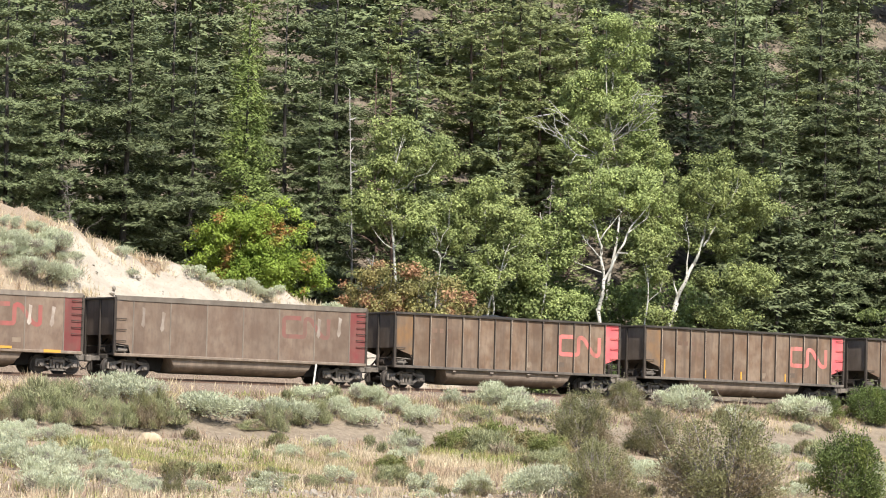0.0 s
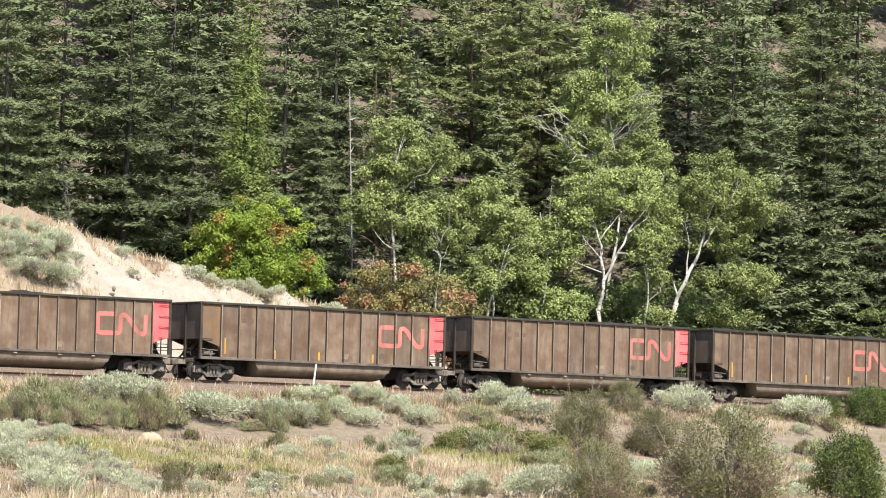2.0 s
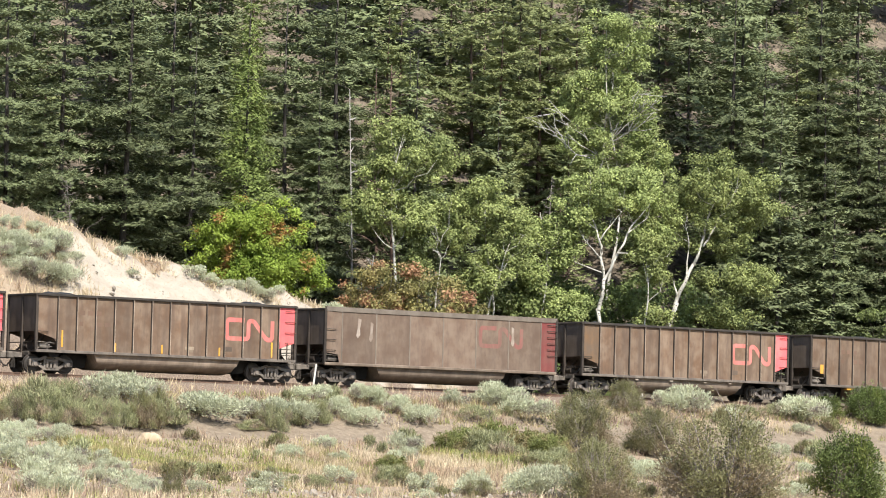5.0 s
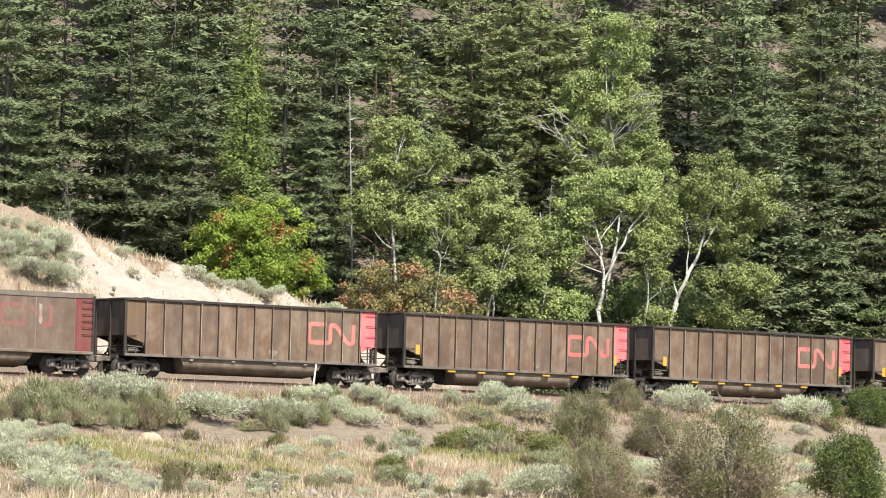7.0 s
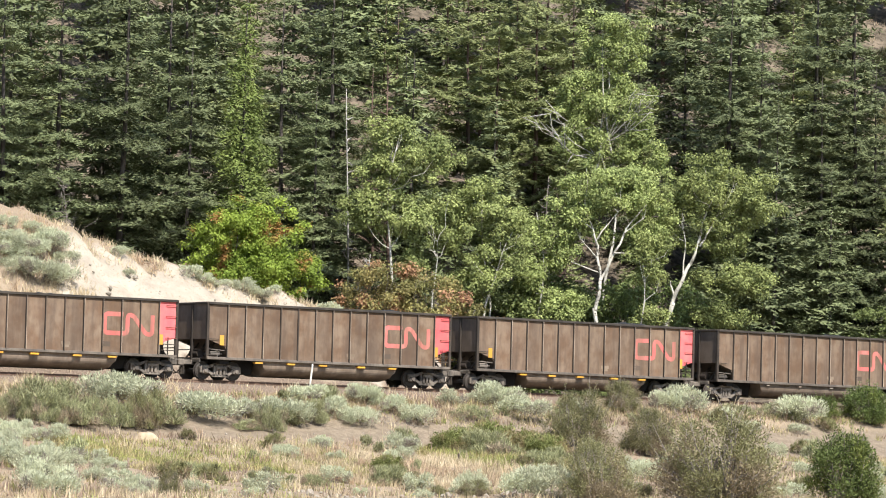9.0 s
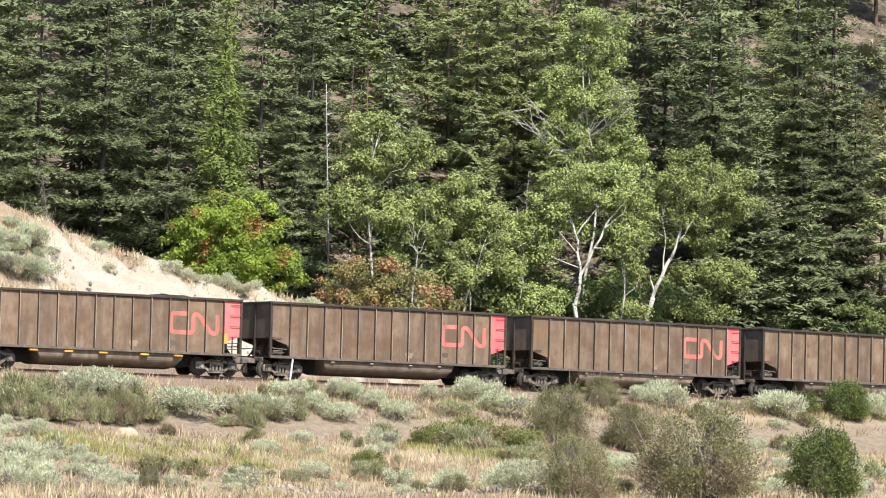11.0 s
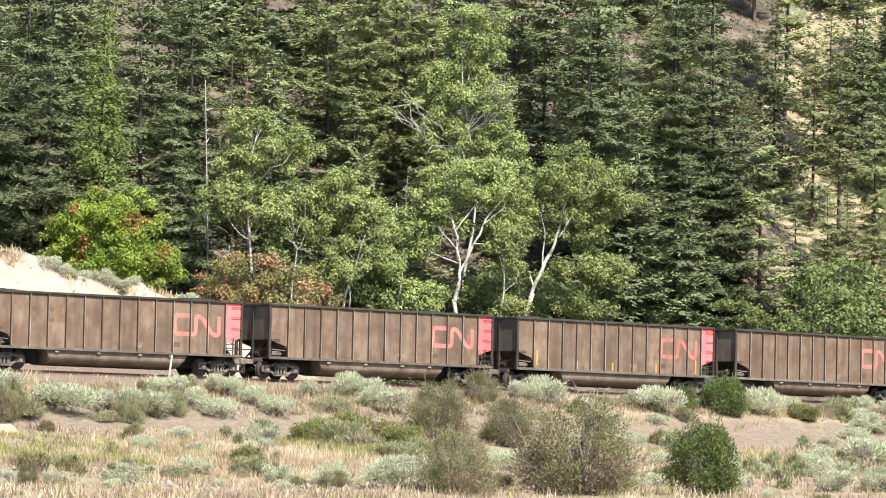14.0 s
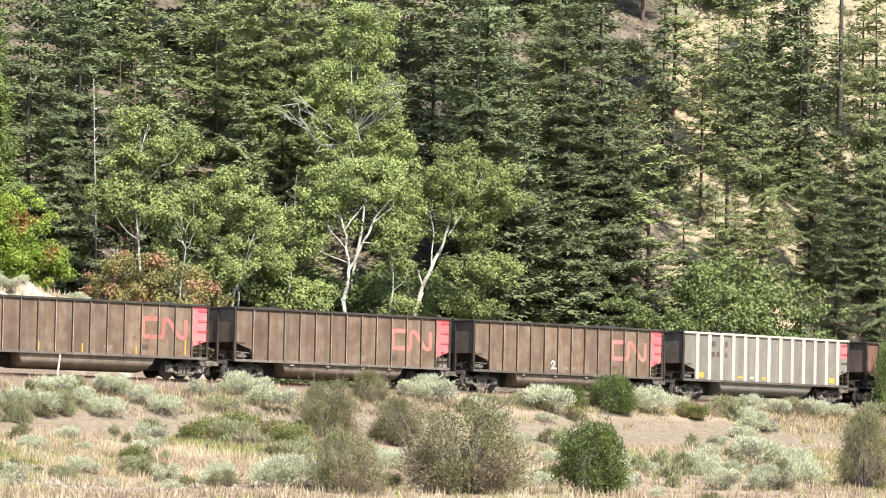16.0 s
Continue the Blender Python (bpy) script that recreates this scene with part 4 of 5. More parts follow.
def grove_tree(name, seed, stems, lobes, mat, bark, leaf=0.12, per=170, clump=0.52, limbs=0.14, dead=(), front=0.0):
    """A tree from leaning stems (x0, z0, x1, z1, first and last radius) and crown lobes (x, z, wide, high), each lobe a shell of leaf clumps; dead: bare limbs (x0, z0, x1, z1). Returns trunk, crown and bare-limb meshes."""
    rng = np.random.default_rng(seed)
    runs, spots = [], []
    for x0, z0, x1, z1, r, end in stems:
        bow, sway = rng.uniform(-0.05, 0.05, 2) * (z1 - z0), rng.uniform(0, 6, 2)
        run = []
        for u in np.linspace(0, 1, 10):
            kink = 0.016 * (z1 - z0) * math.sin(9 * u + sway[0]) * min(1, 4 * u)
            run.append(((x0 + (x1 - x0) * u + bow[0] * math.sin(3.14 * u) + kink, bow[1] * math.sin(3.14 * u) + 0.10 * math.sin(7 * u + sway[1]) - front * min(1.0, (z0 + (z1 - z0) * u) / 6), z0 + (z1 - z0) * u), r + (end - r) * u))
        runs.append(run)
        spots += [p for p, _ in run[2:]]
    spots = np.array(spots)
    hubs, size = [], []
    for x, z, wide, high in lobes:
        for _ in range(max(4, int(2.3 * (wide * wide + 1.6 * wide * high) / clump ** 1.4))):
            d = unit(rng.normal(0, 1, 3)) * rng.uniform(0.3, 1.0) ** 0.7 * (1.35 if rng.random() < 0.22 else 1.0)
            hubs.append((x + d[0] * wide, d[1] * wide * 0.85 + rng.normal(0, 0.2), z + d[2] * high))
            size.append(clump * rng.uniform(0.55, 1.3))
    hubs, size = np.array(hubs), np.array(size)
    for h in hubs:
        if rng.random() < limbs and h[2] > 6.5:
            below = spots[spots[:, 2] < h[2] - 0.9]
            if not len(below):
                continue
            root = below[int(np.argmin(((below - h) ** 2 * np.array([1, 1, 0.6])).sum(1)))]
            if h[2] - root[2] < 0.6 * math.hypot(h[0] - root[0], h[1] - root[1]):
                continue
            span = float(np.linalg.norm(h - root))
            path = [root * (1 - u) + h * u + rng.normal(0, 0.05 * span, 3) * math.sin(3.1 * u) + np.array([0, 0, -0.10 * span * math.sin(3.14 * u)]) for u in np.linspace(0, 1, 5)]
            runs.append([(tuple(q), (0.010 + 0.006 * span) * (1 - 0.75 * i / 4)) for i, q in enumerate(path)])
    bare = []
    for x0, z0, x1, z1 in dead:
        twigs = []
        for k in range(5):
            a, b = np.array([x0, -0.3 - front, z0]), np.array([x1, -1.6 - front, z1]) + rng.normal(0, 0.4, 3)
            span = float(np.linalg.norm(b - a))
            path = [a * (1 - u) + b * u + np.array([0, 0, (-0.22 + 0.12 * k) * span * math.sin(3.14 * u)]) + rng.normal(0, 0.05 * span, 3) * u for u in np.linspace(0, 1, 7)]
            twigs.append([(tuple(q), 0.045 * (1 - 0.11 * i) * (1 - 0.12 * k)) for i, q in enumerate(path)])
            for i in (3, 4, 5):
                tip = path[i] + unit(path[i] - path[i - 1] + rng.normal(0, 0.5 * span / 6, 3)) * span * rng.uniform(0.2, 0.4)
                twigs.append([(tuple(path[i]), 0.028), (tuple(path[i] * 0.5 + tip * 0.5 + rng.normal(0, 0.08, 3)), 0.020), (tuple(tip), 0.009)])
        bare.append(limb_mesh(name + "_dead_limb", twigs, DEAD, 5))
    pick = np.repeat(np.arange(len(hubs)), np.maximum(30, (per * (size / clump) ** 2)).astype(int))
    n = len(pick)
    d = unit(rng.normal(0, 1, (n, 3)) + np.array([0, 0, 0.25]))
    centre = hubs[pick] + d * (size[pick] * rng.uniform(0.05, 1, n) ** 0.4)[:, None] * np.array([1, 1, 0.72]) + rng.normal(0, 0.07, (n, 3))
    face = unit(d * 0.8 + np.array([0, -0.1, 0.45]) + rng.normal(0, 0.42, (n, 3)))
    way = unit(np.cross(face, rng.normal(0, 1, (n, 3)))) * (leaf * rng.uniform(0.7, 1.35, n))[:, None]
    cross = unit(np.cross(way, face)) * (1.05 * leaf * rng.uniform(0.7, 1.2, n))[:, None]
    made = [limb_mesh(name + "_trunk", runs, bark, 6), blades(name + "_crown", centre, way, cross, mat)]
    return made + bare


def shrub(name, seed, tall, wide, mat, count=1500, blade=0.16, slim=0.35, upright=0.5, lumps=9, crowd=0.34, shoots=0, reach=0.34, twigs=3, wild=0.7, foot=0.08):
    """A low bush: stems from one root, foliage in uneven lumps down to the ground."""
    rng = np.random.default_rng(seed)
    a, h = rng.uniform(0, 6.28, lumps), rng.uniform(0.0, 1.0, lumps) ** 1.5
    q = np.sqrt(np.maximum(0.04, 1 - (h * 0.95) ** 2.2)) * rng.uniform(0.3, 1.0, lumps) ** 0.5
    hub = np.stack([0.70 * wide * q * np.cos(a), 0.70 * wide * q * np.sin(a), tall * (foot + (0.80 - foot) * h)], -1)
    size = rng.uniform(0.6, 1.15, lumps) * crowd * min(wide, tall * 1.3)
    pick = rng.choice(lumps, count, p=size ** 2 / (size ** 2).sum())
    d = unit(rng.normal(0, 1, (count, 3)) + np.array([0, 0, 0.30]))
    base = hub[pick] + d * (size[pick] * rng.uniform(0.2, 1.0, count) ** 0.45)[:, None] * np.array([1, 1, 0.9]) + rng.normal(0, 0.025, (count, 3))
    base[:, 2] = np.abs(base[:, 2])
    way = unit(d * (1 - upright) + np.array([0, 0, upright]) + rng.normal(0, 0.5 * wild, (count, 3))) * (blade * rng.uniform(0.6, 1.5, count))[:, None]
    cross = unit(np.cross(way, d + rng.normal(0, wild, (count, 3)))) * (blade * slim * rng.uniform(0.7, 1.3, count))[:, None]
    runs = []
    for k in range(shoots):
        h = hub[int(rng.integers(lumps))]
        d1 = unit(np.array([h[0], h[1], 0.0]) / wide * 0.8 + np.array([0, 0, 1.0]) + rng.normal(0, 0.22, 3))
        tip = h + d1 * tall * rng.uniform(0.22, 0.42)
        runs.append([(tuple(h), 0.004 * tall), (tuple(tip), 0.0015 * tall)])
        n = 34
        u = rng.uniform(0.1, 1, n)[:, None]
        at = h * (1 - u) + tip * u + rng.normal(0, 0.012 * tall, (n, 3))
        out = unit(d1 * 0.6 + rng.normal(0, 0.6, (n, 3))) * (blade * rng.uniform(0.6, 1.3, n))[:, None]
        base, way = np.concatenate([base, at]), np.concatenate([way, out])
        cross = np.concatenate([cross, unit(np.cross(out, rng.normal(0, 1, (n, 3)))) * blade * slim])
    for h in hub:
        mid = h * np.array([0.45, 0.45, 0.5]) + rng.normal(0, 0.04 * tall, 3)
        runs.append([((0.04 * h[0], 0.04 * h[1], -0.15), 0.008 * tall), (tuple(mid), 0.005 * tall), (tuple(h), 0.003 * tall)])
        for _ in range(twigs):
            runs.append([(tuple(mid), 0.004 * tall), (tuple(h + unit(rng.normal(0, 1, 3) + np.array([0, 0, 0.6])) * reach * tall), 0.002 * tall)])
    return limb_mesh(name + "_stem", runs, TWIG, 4), blades(name + "_leaves", base, way, cross, mat)


def along_beside(x, y):
    """The s and o of a place in x and y."""
    return (math.atan2(x - HUB_X, HUB_Y - y) - HEADING) * BEND, math.hypot(x - HUB_X, HUB_Y - y) - BEND


def plant(kind, meshes, spot, turn, size, label, category, group, names=("trunk", "crown"), stretch=1.0, sink=0.1):
    """A plant of its own, from shared meshes, standing on the ground at (s, o)."""
    s, o = spot
    x, y, _ = plan(s, o)
    ob = new(kind)
    ob.matrix_basis = Matrix.Translation((x, y, float(height(s, o)) - sink)) @ Matrix.Rotation(turn, 4, "Z") @ Matrix.Diagonal((size, size, size * stretch, 1))
    tagged(ob, label, category, group)
    for name, me in zip(names, meshes):
        part(name, me, ob)
    return ob


# ---- forest ----
rng = random.Random(7)
FIRS = [conifer("fir", 11 + i, 22, (5.6, 5.0, 5.3)[i % 3], FIR, BARK, 1.18, droop=(0.36, 0.46, 0.32)[i % 3], lift=0.34, hang=0.36, gappy=0.14, spread=0.34, layer=(1.06, 0.92, 1.0)[i % 3], gap=0.185, needle=0.25, slim=0.30, limbed=2.5, jitter=0.20, inner=0.06) for i in range(3)]
FAR_FIRS = [conifer("far_fir", 31 + i, 20, 4.6, FIR, BARK, 0.42, droop=0.40, hang=0.62, needle=0.48, slim=0.40, gap=0.29, spread=0.36, layer=0.98, limbed=9, jitter=0.3, inner=0.08) for i in range(3)]
CEDARS = [conifer("cedar", 41, 20, 3.9, CEDAR, BARK, 1.6, bare=0.02, droop=0.75, lift=0.35, hang=1.7, gappy=0.03, power=0.9, ragged=0.35, layer=0.55, needle=0.24, slim=0.32, spread=0.36, limbed=9)]
SPRUCES = [conifer("spruce", 43, 18, 3.1, FIR, BARK, 1.2, bare=0.03, droop=0.2, lift=0.2, hang=0.4, gappy=0.05, power=0.95, ragged=0.2, layer=0.6, upright=0.5, needle=0.25, slim=0.36)]
PINES = [conifer("pine", 51 + i, 20, 4.2, PINE, RED_BARK, 1.45, bare=0.10, droop=0.20, lift=0.30, hang=0.42, gappy=0.16, power=0.42, ragged=0.55, needle=0.26, slim=0.36, layer=0.95, gap=0.17, jitter=0.6, inner=0.08) for i in range(2)]
FAR_PINES = [conifer("far_pine", 61 + i, 20, 4.0, PINE, RED_BARK, 0.55, bare=0.14, droop=0.2, hang=0.45, gappy=0.2, power=0.5, ragged=0.5, needle=0.44, slim=0.40, gap=0.30, layer=0.95, limbed=9, jitter=0.6, inner=0.08) for i in range(2)]


def forest(rows, kinds, name, label, full, group):
    for s, o, tall in rows:
        plant(name, kinds[rng.randrange(len(kinds))], (s, o), rng.uniform(0, 6.28), tall / full, label, "tree", group)


forest([(14.2, -24, 22), (18.4, -24, 23.5), (24.2, -28, 24), (23.7, -25, 18.8), (34.0, -30, 22.7), (40.2, -33, 22), (34.4, -27, 16.7), (9.5, -22, 20)],
       FIRS, "fir_tree", "dark green fir with drooping layered boughs", 22, "firs at the forest edge")
forest([(12.7, -27, 24), (20.8, -30, 25), (29.5, -34, 23), (72.5, -29, 25), (82.4, -27, 17)],
       FAR_FIRS, "fir_tree", "dark green fir deeper in the woods", 20, "firs at the forest edge")
forest([(26.7, -24, 21.7)], CEDARS, "cedar_tree", "bright green cedar with hanging sprays", 20, "")
forest([(42.3, -28, 18.4)], SPRUCES, "spruce_tree", "narrow grey-green spruce with a pointed crown", 18, "")
forest([(47.7, -36, 16), (52.4, -34, 18.5), (51.4, -30, 18.5), (62.7, -38, 20), (57.5, -33, 20)], PINES, "pine_tree", "yellow-green pine with open crown", 20, "pines on the slope")
forest([(68.4, -26, 24.4), (69.3, -24, 22), (79.0, -28, 24.6), (79.0, -24, 22), (79.6, -23, 19), (75.5, -24, 18), (84.0, -21, 11), (100.8, -17, 15.5), (105.5, -20, 18), (97.2, -18, 12)],
       FIRS, "fir_tree", "dark green fir with drooping layered boughs", 22, "firs at the forest edge")
OPEN_PINES = [conifer("open_pine", 55 + i, 20, 4.3, PINE, BARK, 1.2, bare=0.12, droop=0.2, hang=0.45, gappy=0.22, power=0.42, ragged=0.55, needle=0.27, slim=0.36, layer=1.0, jitter=0.6, inner=0.08) for i in range(2)]
forest([(87.5, -21, 10), (94.0, -22, 14), (98.1, -21, 11), (103.4, -20, 17), (108.3, -19, 22), (112.0, -25, 20), (105.5, -16, 13)],
       OPEN_PINES, "pine_tree", "open-crowned pine with visible trunk", 20, "pines by the clearing")

TALL_PINES = [conifer("tall_pine", 59, 28, 4.0, PINE, BARK, 0.7, bare=0.62, droop=0.2, hang=0.4, gappy=0.2, power=0.4, ragged=0.5, needle=0.34, slim=0.4, layer=1.1, jitter=0.6, limbed=9)]
forest([(117.9, -34.8, 22), (121.5, -34.2, 23)], TALL_PINES, "pine_tree", "tall pine with a long bare trunk", 28, "pines by the clearing")
SLENDER = [conifer("slender_pine", 58, 18, 1.9, PINE, BARK, 1.1, bare=0.22, droop=0.2, hang=0.4, gappy=0.12, power=0.4, ragged=0.4, needle=0.27, slim=0.36, layer=0.8, jitter=0.5)]
forest([(91.3, -23, 17.5)], SLENDER, "pine_tree", "slender young pine with a thin crown", 18, "pines by the clearing")


def hillside():
    """The woods up the slope in loose rows, thinning to scattered pines over a grassy clearing."""
    r = random.Random(21)
    for row, far in enumerate((238, 247, 257, 268, 281)):
        x = -0.125 * far + r.uniform(0, 4)
        while x < 0.20 * far:
            xx, yy = x + r.uniform(-1.3, 1.3), far + 0.5 * x + r.uniform(-2.5, 2.5)
            x += r.uniform(4.4, 6.2)
            view = xx / yy
            thin = 0.92 if 0.126 < view < 0.1365 and row in (2, 3) else 0.34 if view > 0.139 else 0.05
            if r.random() < thin or (row < 2 and view > 0.12):
                continue
            pine = r.random() < (0.28 if view < 0.03 else 0.6)
            kinds = FAR_PINES if pine else FAR_FIRS
            plant("pine_tree" if pine else "fir_tree", kinds[r.randrange(len(kinds))], along_beside(xx, yy), r.uniform(0, 6.28), r.uniform(0.66, 1.0),
                  "scattered pine on the dry hillside" if pine else "fir on the wooded hillside", "tree", "trees up the hillside")


hillside()


def young_growth():
    """Saplings and scrub in the clearing, and firs that close the gaps in the woods."""
    r = random.Random(33)
    for _ in range(24):
        far = r.uniform(244, 276)
        view = r.uniform(0.138, 0.185)
        kinds = FAR_FIRS if r.random() < 0.5 else FAR_PINES
        plant("sapling", kinds[r.randrange(2)], along_beside(view * far, far + 0.45 * view * far), r.uniform(0, 6.28), r.uniform(0.16, 0.45), "young conifer in the grassy clearing", "tree", "saplings in the clearing")
    for view, far, size in ((0.1405, 254, 0.72), (0.145, 262, 0.62)):
        plant("pine_tree", FAR_PINES[r.randrange(2)], along_beside(view * far, far + 0.45 * view * far), r.uniform(0, 6.28), size, "scattered pine on the dry hillside", "tree", "trees up the hillside")
    for view, far, size in ((0.064, 256, 0.8), (0.067, 270, 0.85), (0.100, 262, 0.85), (0.103, 278, 0.9), (0.020, 262, 0.85), (-0.020, 270, 0.9), (-0.055, 262, 0.85)):
        plant("fir_tree", FAR_FIRS[r.randrange(3)], along_beside(view * far, far + 0.45 * view * far), r.uniform(0, 6.28), size, "fir on the wooded hillside", "tree", "trees up the hillside")


young_growth()

# ---- aspens and broadleaf shrubs at the forest edge ----
ASPEN_KINDS = [
    (53.0, -16.0, "aspen with a leaning white trunk and a broad domed crown",
     [(0.0, 0.0, 0.62, 6.1, 0.15, 0.13), (0.62, 6.0, 1.69, 8.45, 0.13, 0.10), (1.69, 8.4, 2.19, 9.95, 0.10, 0.085), (2.19, 9.9, 2.43, 11.2, 0.085, 0.065), (2.43, 11.2, 3.14, 12.9, 0.065, 0.025),
      (0.75, 6.4, 0.50, 7.4, 0.07, 0.03), (1.2, 7.4, 1.14, 10.9, 0.06, 0.02), (2.2, 9.5, 2.66, 10.3, 0.06, 0.05), (2.66, 10.3, 3.98, 12.7, 0.05, 0.02)],
     [(3.2, 12.8, 2.9, 1.9), (5.4, 12.0, 1.4, 1.9), (1.1, 12.0, 1.4, 1.5), (4.9, 7.6, 2.2, 1.0), (3.9, 5.4, 1.7, 0.9), (-0.3, 8.6, 0.9, 1.3), (3.6, 9.9, 1.5, 0.9), (0.3, 10.4, 0.9, 1.0), (1.6, 9.7, 0.7, 0.5), (2.5, 7.6, 0.7, 0.4)], []),
    (48.7, -17.0, "aspen with a forked white trunk showing through its leaves",
     [(-0.4, 0.2, -0.12, 5.5, 0.14, 0.12), (-0.12, 5.4, 0.17, 7.3, 0.12, 0.10), (0.17, 7.2, -0.08, 9.25, 0.09, 0.07), (-0.08, 9.2, -0.83, 11.3, 0.07, 0.03), (0.17, 7.2, 0.96, 8.9, 0.09, 0.075), (0.96, 8.85, 1.57, 10.2, 0.075, 0.055), (1.57, 10.2, 2.80, 11.7, 0.055, 0.025),
      (-0.03, 8.4, -0.9, 9.4, 0.05, 0.02), (0.1, 7.6, -1.6, 8.2, 0.045, 0.02), (0.9, 8.8, 2.9, 8.8, 0.045, 0.02), (-0.1, 9.6, 1.1, 11.2, 0.05, 0.02), (1.5, 10.0, 2.6, 10.9, 0.045, 0.02), (-0.4, 10.2, -1.5, 11.0, 0.04, 0.015)],
     [(0.7, 12.4, 2.8, 1.5), (-1.4, 11.3, 1.4, 1.8), (3.2, 10.3, 1.5, 1.8), (-1.9, 5.6, 1.5, 1.1), (1.3, 12.9, 1.5, 1.0), (-2.3, 8.6, 0.9, 0.9), (2.6, 7.6, 0.7, 0.6), (0.4, 9.9, 0.7, 0.4), (2.1, 9.8, 0.8, 0.5), (-1.0, 10.0, 0.6, 0.5)], []),
    (50.1, -14.7, "small aspen with a thin white trunk at the forest edge",
     [(0.0, 0.4, 0.2, 9.0, 0.09, 0.018)],
     [(0.4, 9.0, 1.2, 1.4), (0.5, 5.2, 1.0, 0.9)], []),
    (55.6, -24.5, "tall thin-crowned aspen with bare curling dead limbs",
     [(0.0, 0.4, -0.3, 20.7, 0.12, 0.024), (-0.4, 11.2, 0.3, 17.5, 0.08, 0.016)],
     [(0.5, 19.3, 2.0, 2.3), (-1.7, 15.9, 1.6, 1.9), (1.0, 15.2, 2.4, 1.7), (-0.6, 13.0, 2.4, 1.4), (2.4, 12.3, 1.6, 1.7)], [(-0.4, 12.3, -3.6, 14.2), (0.2, 13.3, 2.7, 15.8)]),
    (35.7, -20.2, "aspen with pale trunk and dense green leaves",
     [(0.0, -0.2, -0.1, 14.9, 0.11, 0.022), (1.4, -0.2, 2.2, 8.7, 0.10, 0.02)],
     [(-0.1, 14.1, 1.8, 2.0), (-2.0, 10.5, 1.4, 1.4), (0.7, 10.1, 2.2, 1.6), (2.0, 13.4, 1.4, 1.5), (-1.0, 12.4, 1.4, 1.5), (1.1, 7.3, 1.0, 1.0)], []),
    (41.2, -18.7, "aspen with pale trunk and dense green leaves",
     [(0.0, -0.0, -0.3, 11.9, 0.10, 0.02), (0.0, 4.3, 1.6, 9.6, 0.08, 0.016)],
     [(-0.3, 11.2, 1.8, 1.5), (-1.9, 9.6, 1.5, 1.5), (1.4, 9.6, 1.5, 1.4), (0.5, 7.9, 1.9, 1.1), (-0.8, 6.6, 1.5, 0.9)], []),
    (45.6, -19.3, "slender aspen among taller trees",
     [(0.0, -0.1, 0.2, 11.0, 0.08, 0.016)],
     [(0.2, 10.0, 1.3, 1.3), (-0.4, 7.5, 1.5, 1.2), (1.3, 8.6, 1.1, 1.3), (0.5, 5.4, 1.5, 0.9)], []),
]
for i, (s, o, text, stems, lobes, bare) in enumerate(ASPEN_KINDS):
    made = grove_tree("aspen", 71 + i, stems, lobes, ASPEN, PALE_BARK, dead=bare, front=0.8 if i < 2 else 0.3)
    plant("aspen_tree", made, (s, o), 0.0, 1.0, text, "tree", "aspens behind the track", ("trunk", "crown", "dead_limb", "dead_limb"), sink=0.3)
RUSSETS = [broadleaf("russet", 95, 4.5, 2.0, RUSSET, TWIG, 4, 11000, 0.115, 0.06, 46, 0.5, lean=0.2)]
THICKET = [broadleaf("thicket", 97 + i, 5, 2.6, THICK_LEAF, BARK, 4, 6500, 0.155, 0.04, 70, 0.52, lean=0.2) for i in range(3)]
MAPLE_LOBES = [(-0.3, 5.2, 2.3, 2.3), (-2.2, 4.3, 1.5, 1.6), (1.7, 4.6, 1.7, 2.0), (3.0, 3.2, 1.0, 1.7), (0.5, 3.2, 2.5, 1.5), (-1.3, 2.7, 1.7, 1.2)]
plant("maple_shrub", grove_tree("maple", 91, [(-0.3, 0.0, -0.6, 5.4, 0.09, 0.018), (0.2, 0.0, 1.6, 5.0, 0.08, 0.016), (-0.2, 0.0, -2.0, 4.4, 0.07, 0.014)], MAPLE_LOBES, MAPLE, BARK, 0.125, 150, 0.50, 0.0), (24.4, -19.5), 0.0, 1.0, "bright green maple bush with reddening leaves", "bush", "reddening bushes")
for s, o, size in [(33.2, -15, 1.3), (35.6, -14.5, 1.25), (31.0, -15.5, 1.05)]:
    plant("russet_shrub", RUSSETS[0], (s, o), rng.uniform(0, 6.28), size, "reddish brown shrub beside the track", "bush", "reddening bushes")
for s, o, size in [(39.5, -13, 0.75), (42, -14, 0.7), (47, -15, 0.55), (53.5, -15.5, 0.5), (64, -14, 0.45), (69, -15, 0.5), (73, -15, 0.7), (79, -15, 1.15), (83.5, -14.5, 1.25), (87, -14.5, 1.4), (76, -19, 1.0), (85, -18, 1.4), (47.6, -21.5, 1.35), (50.6, -21.0, 1.3), (53.8, -20.5, 1.25), (44.6, -22.0, 1.3), (57.0, -21.0, 1.2)]:
    plant("thicket_bush", THICKET[rng.randrange(3)], (s, o), rng.uniform(0, 6.28), size, "leafy green thicket at the forest edge", "bush", "thicket behind the track")


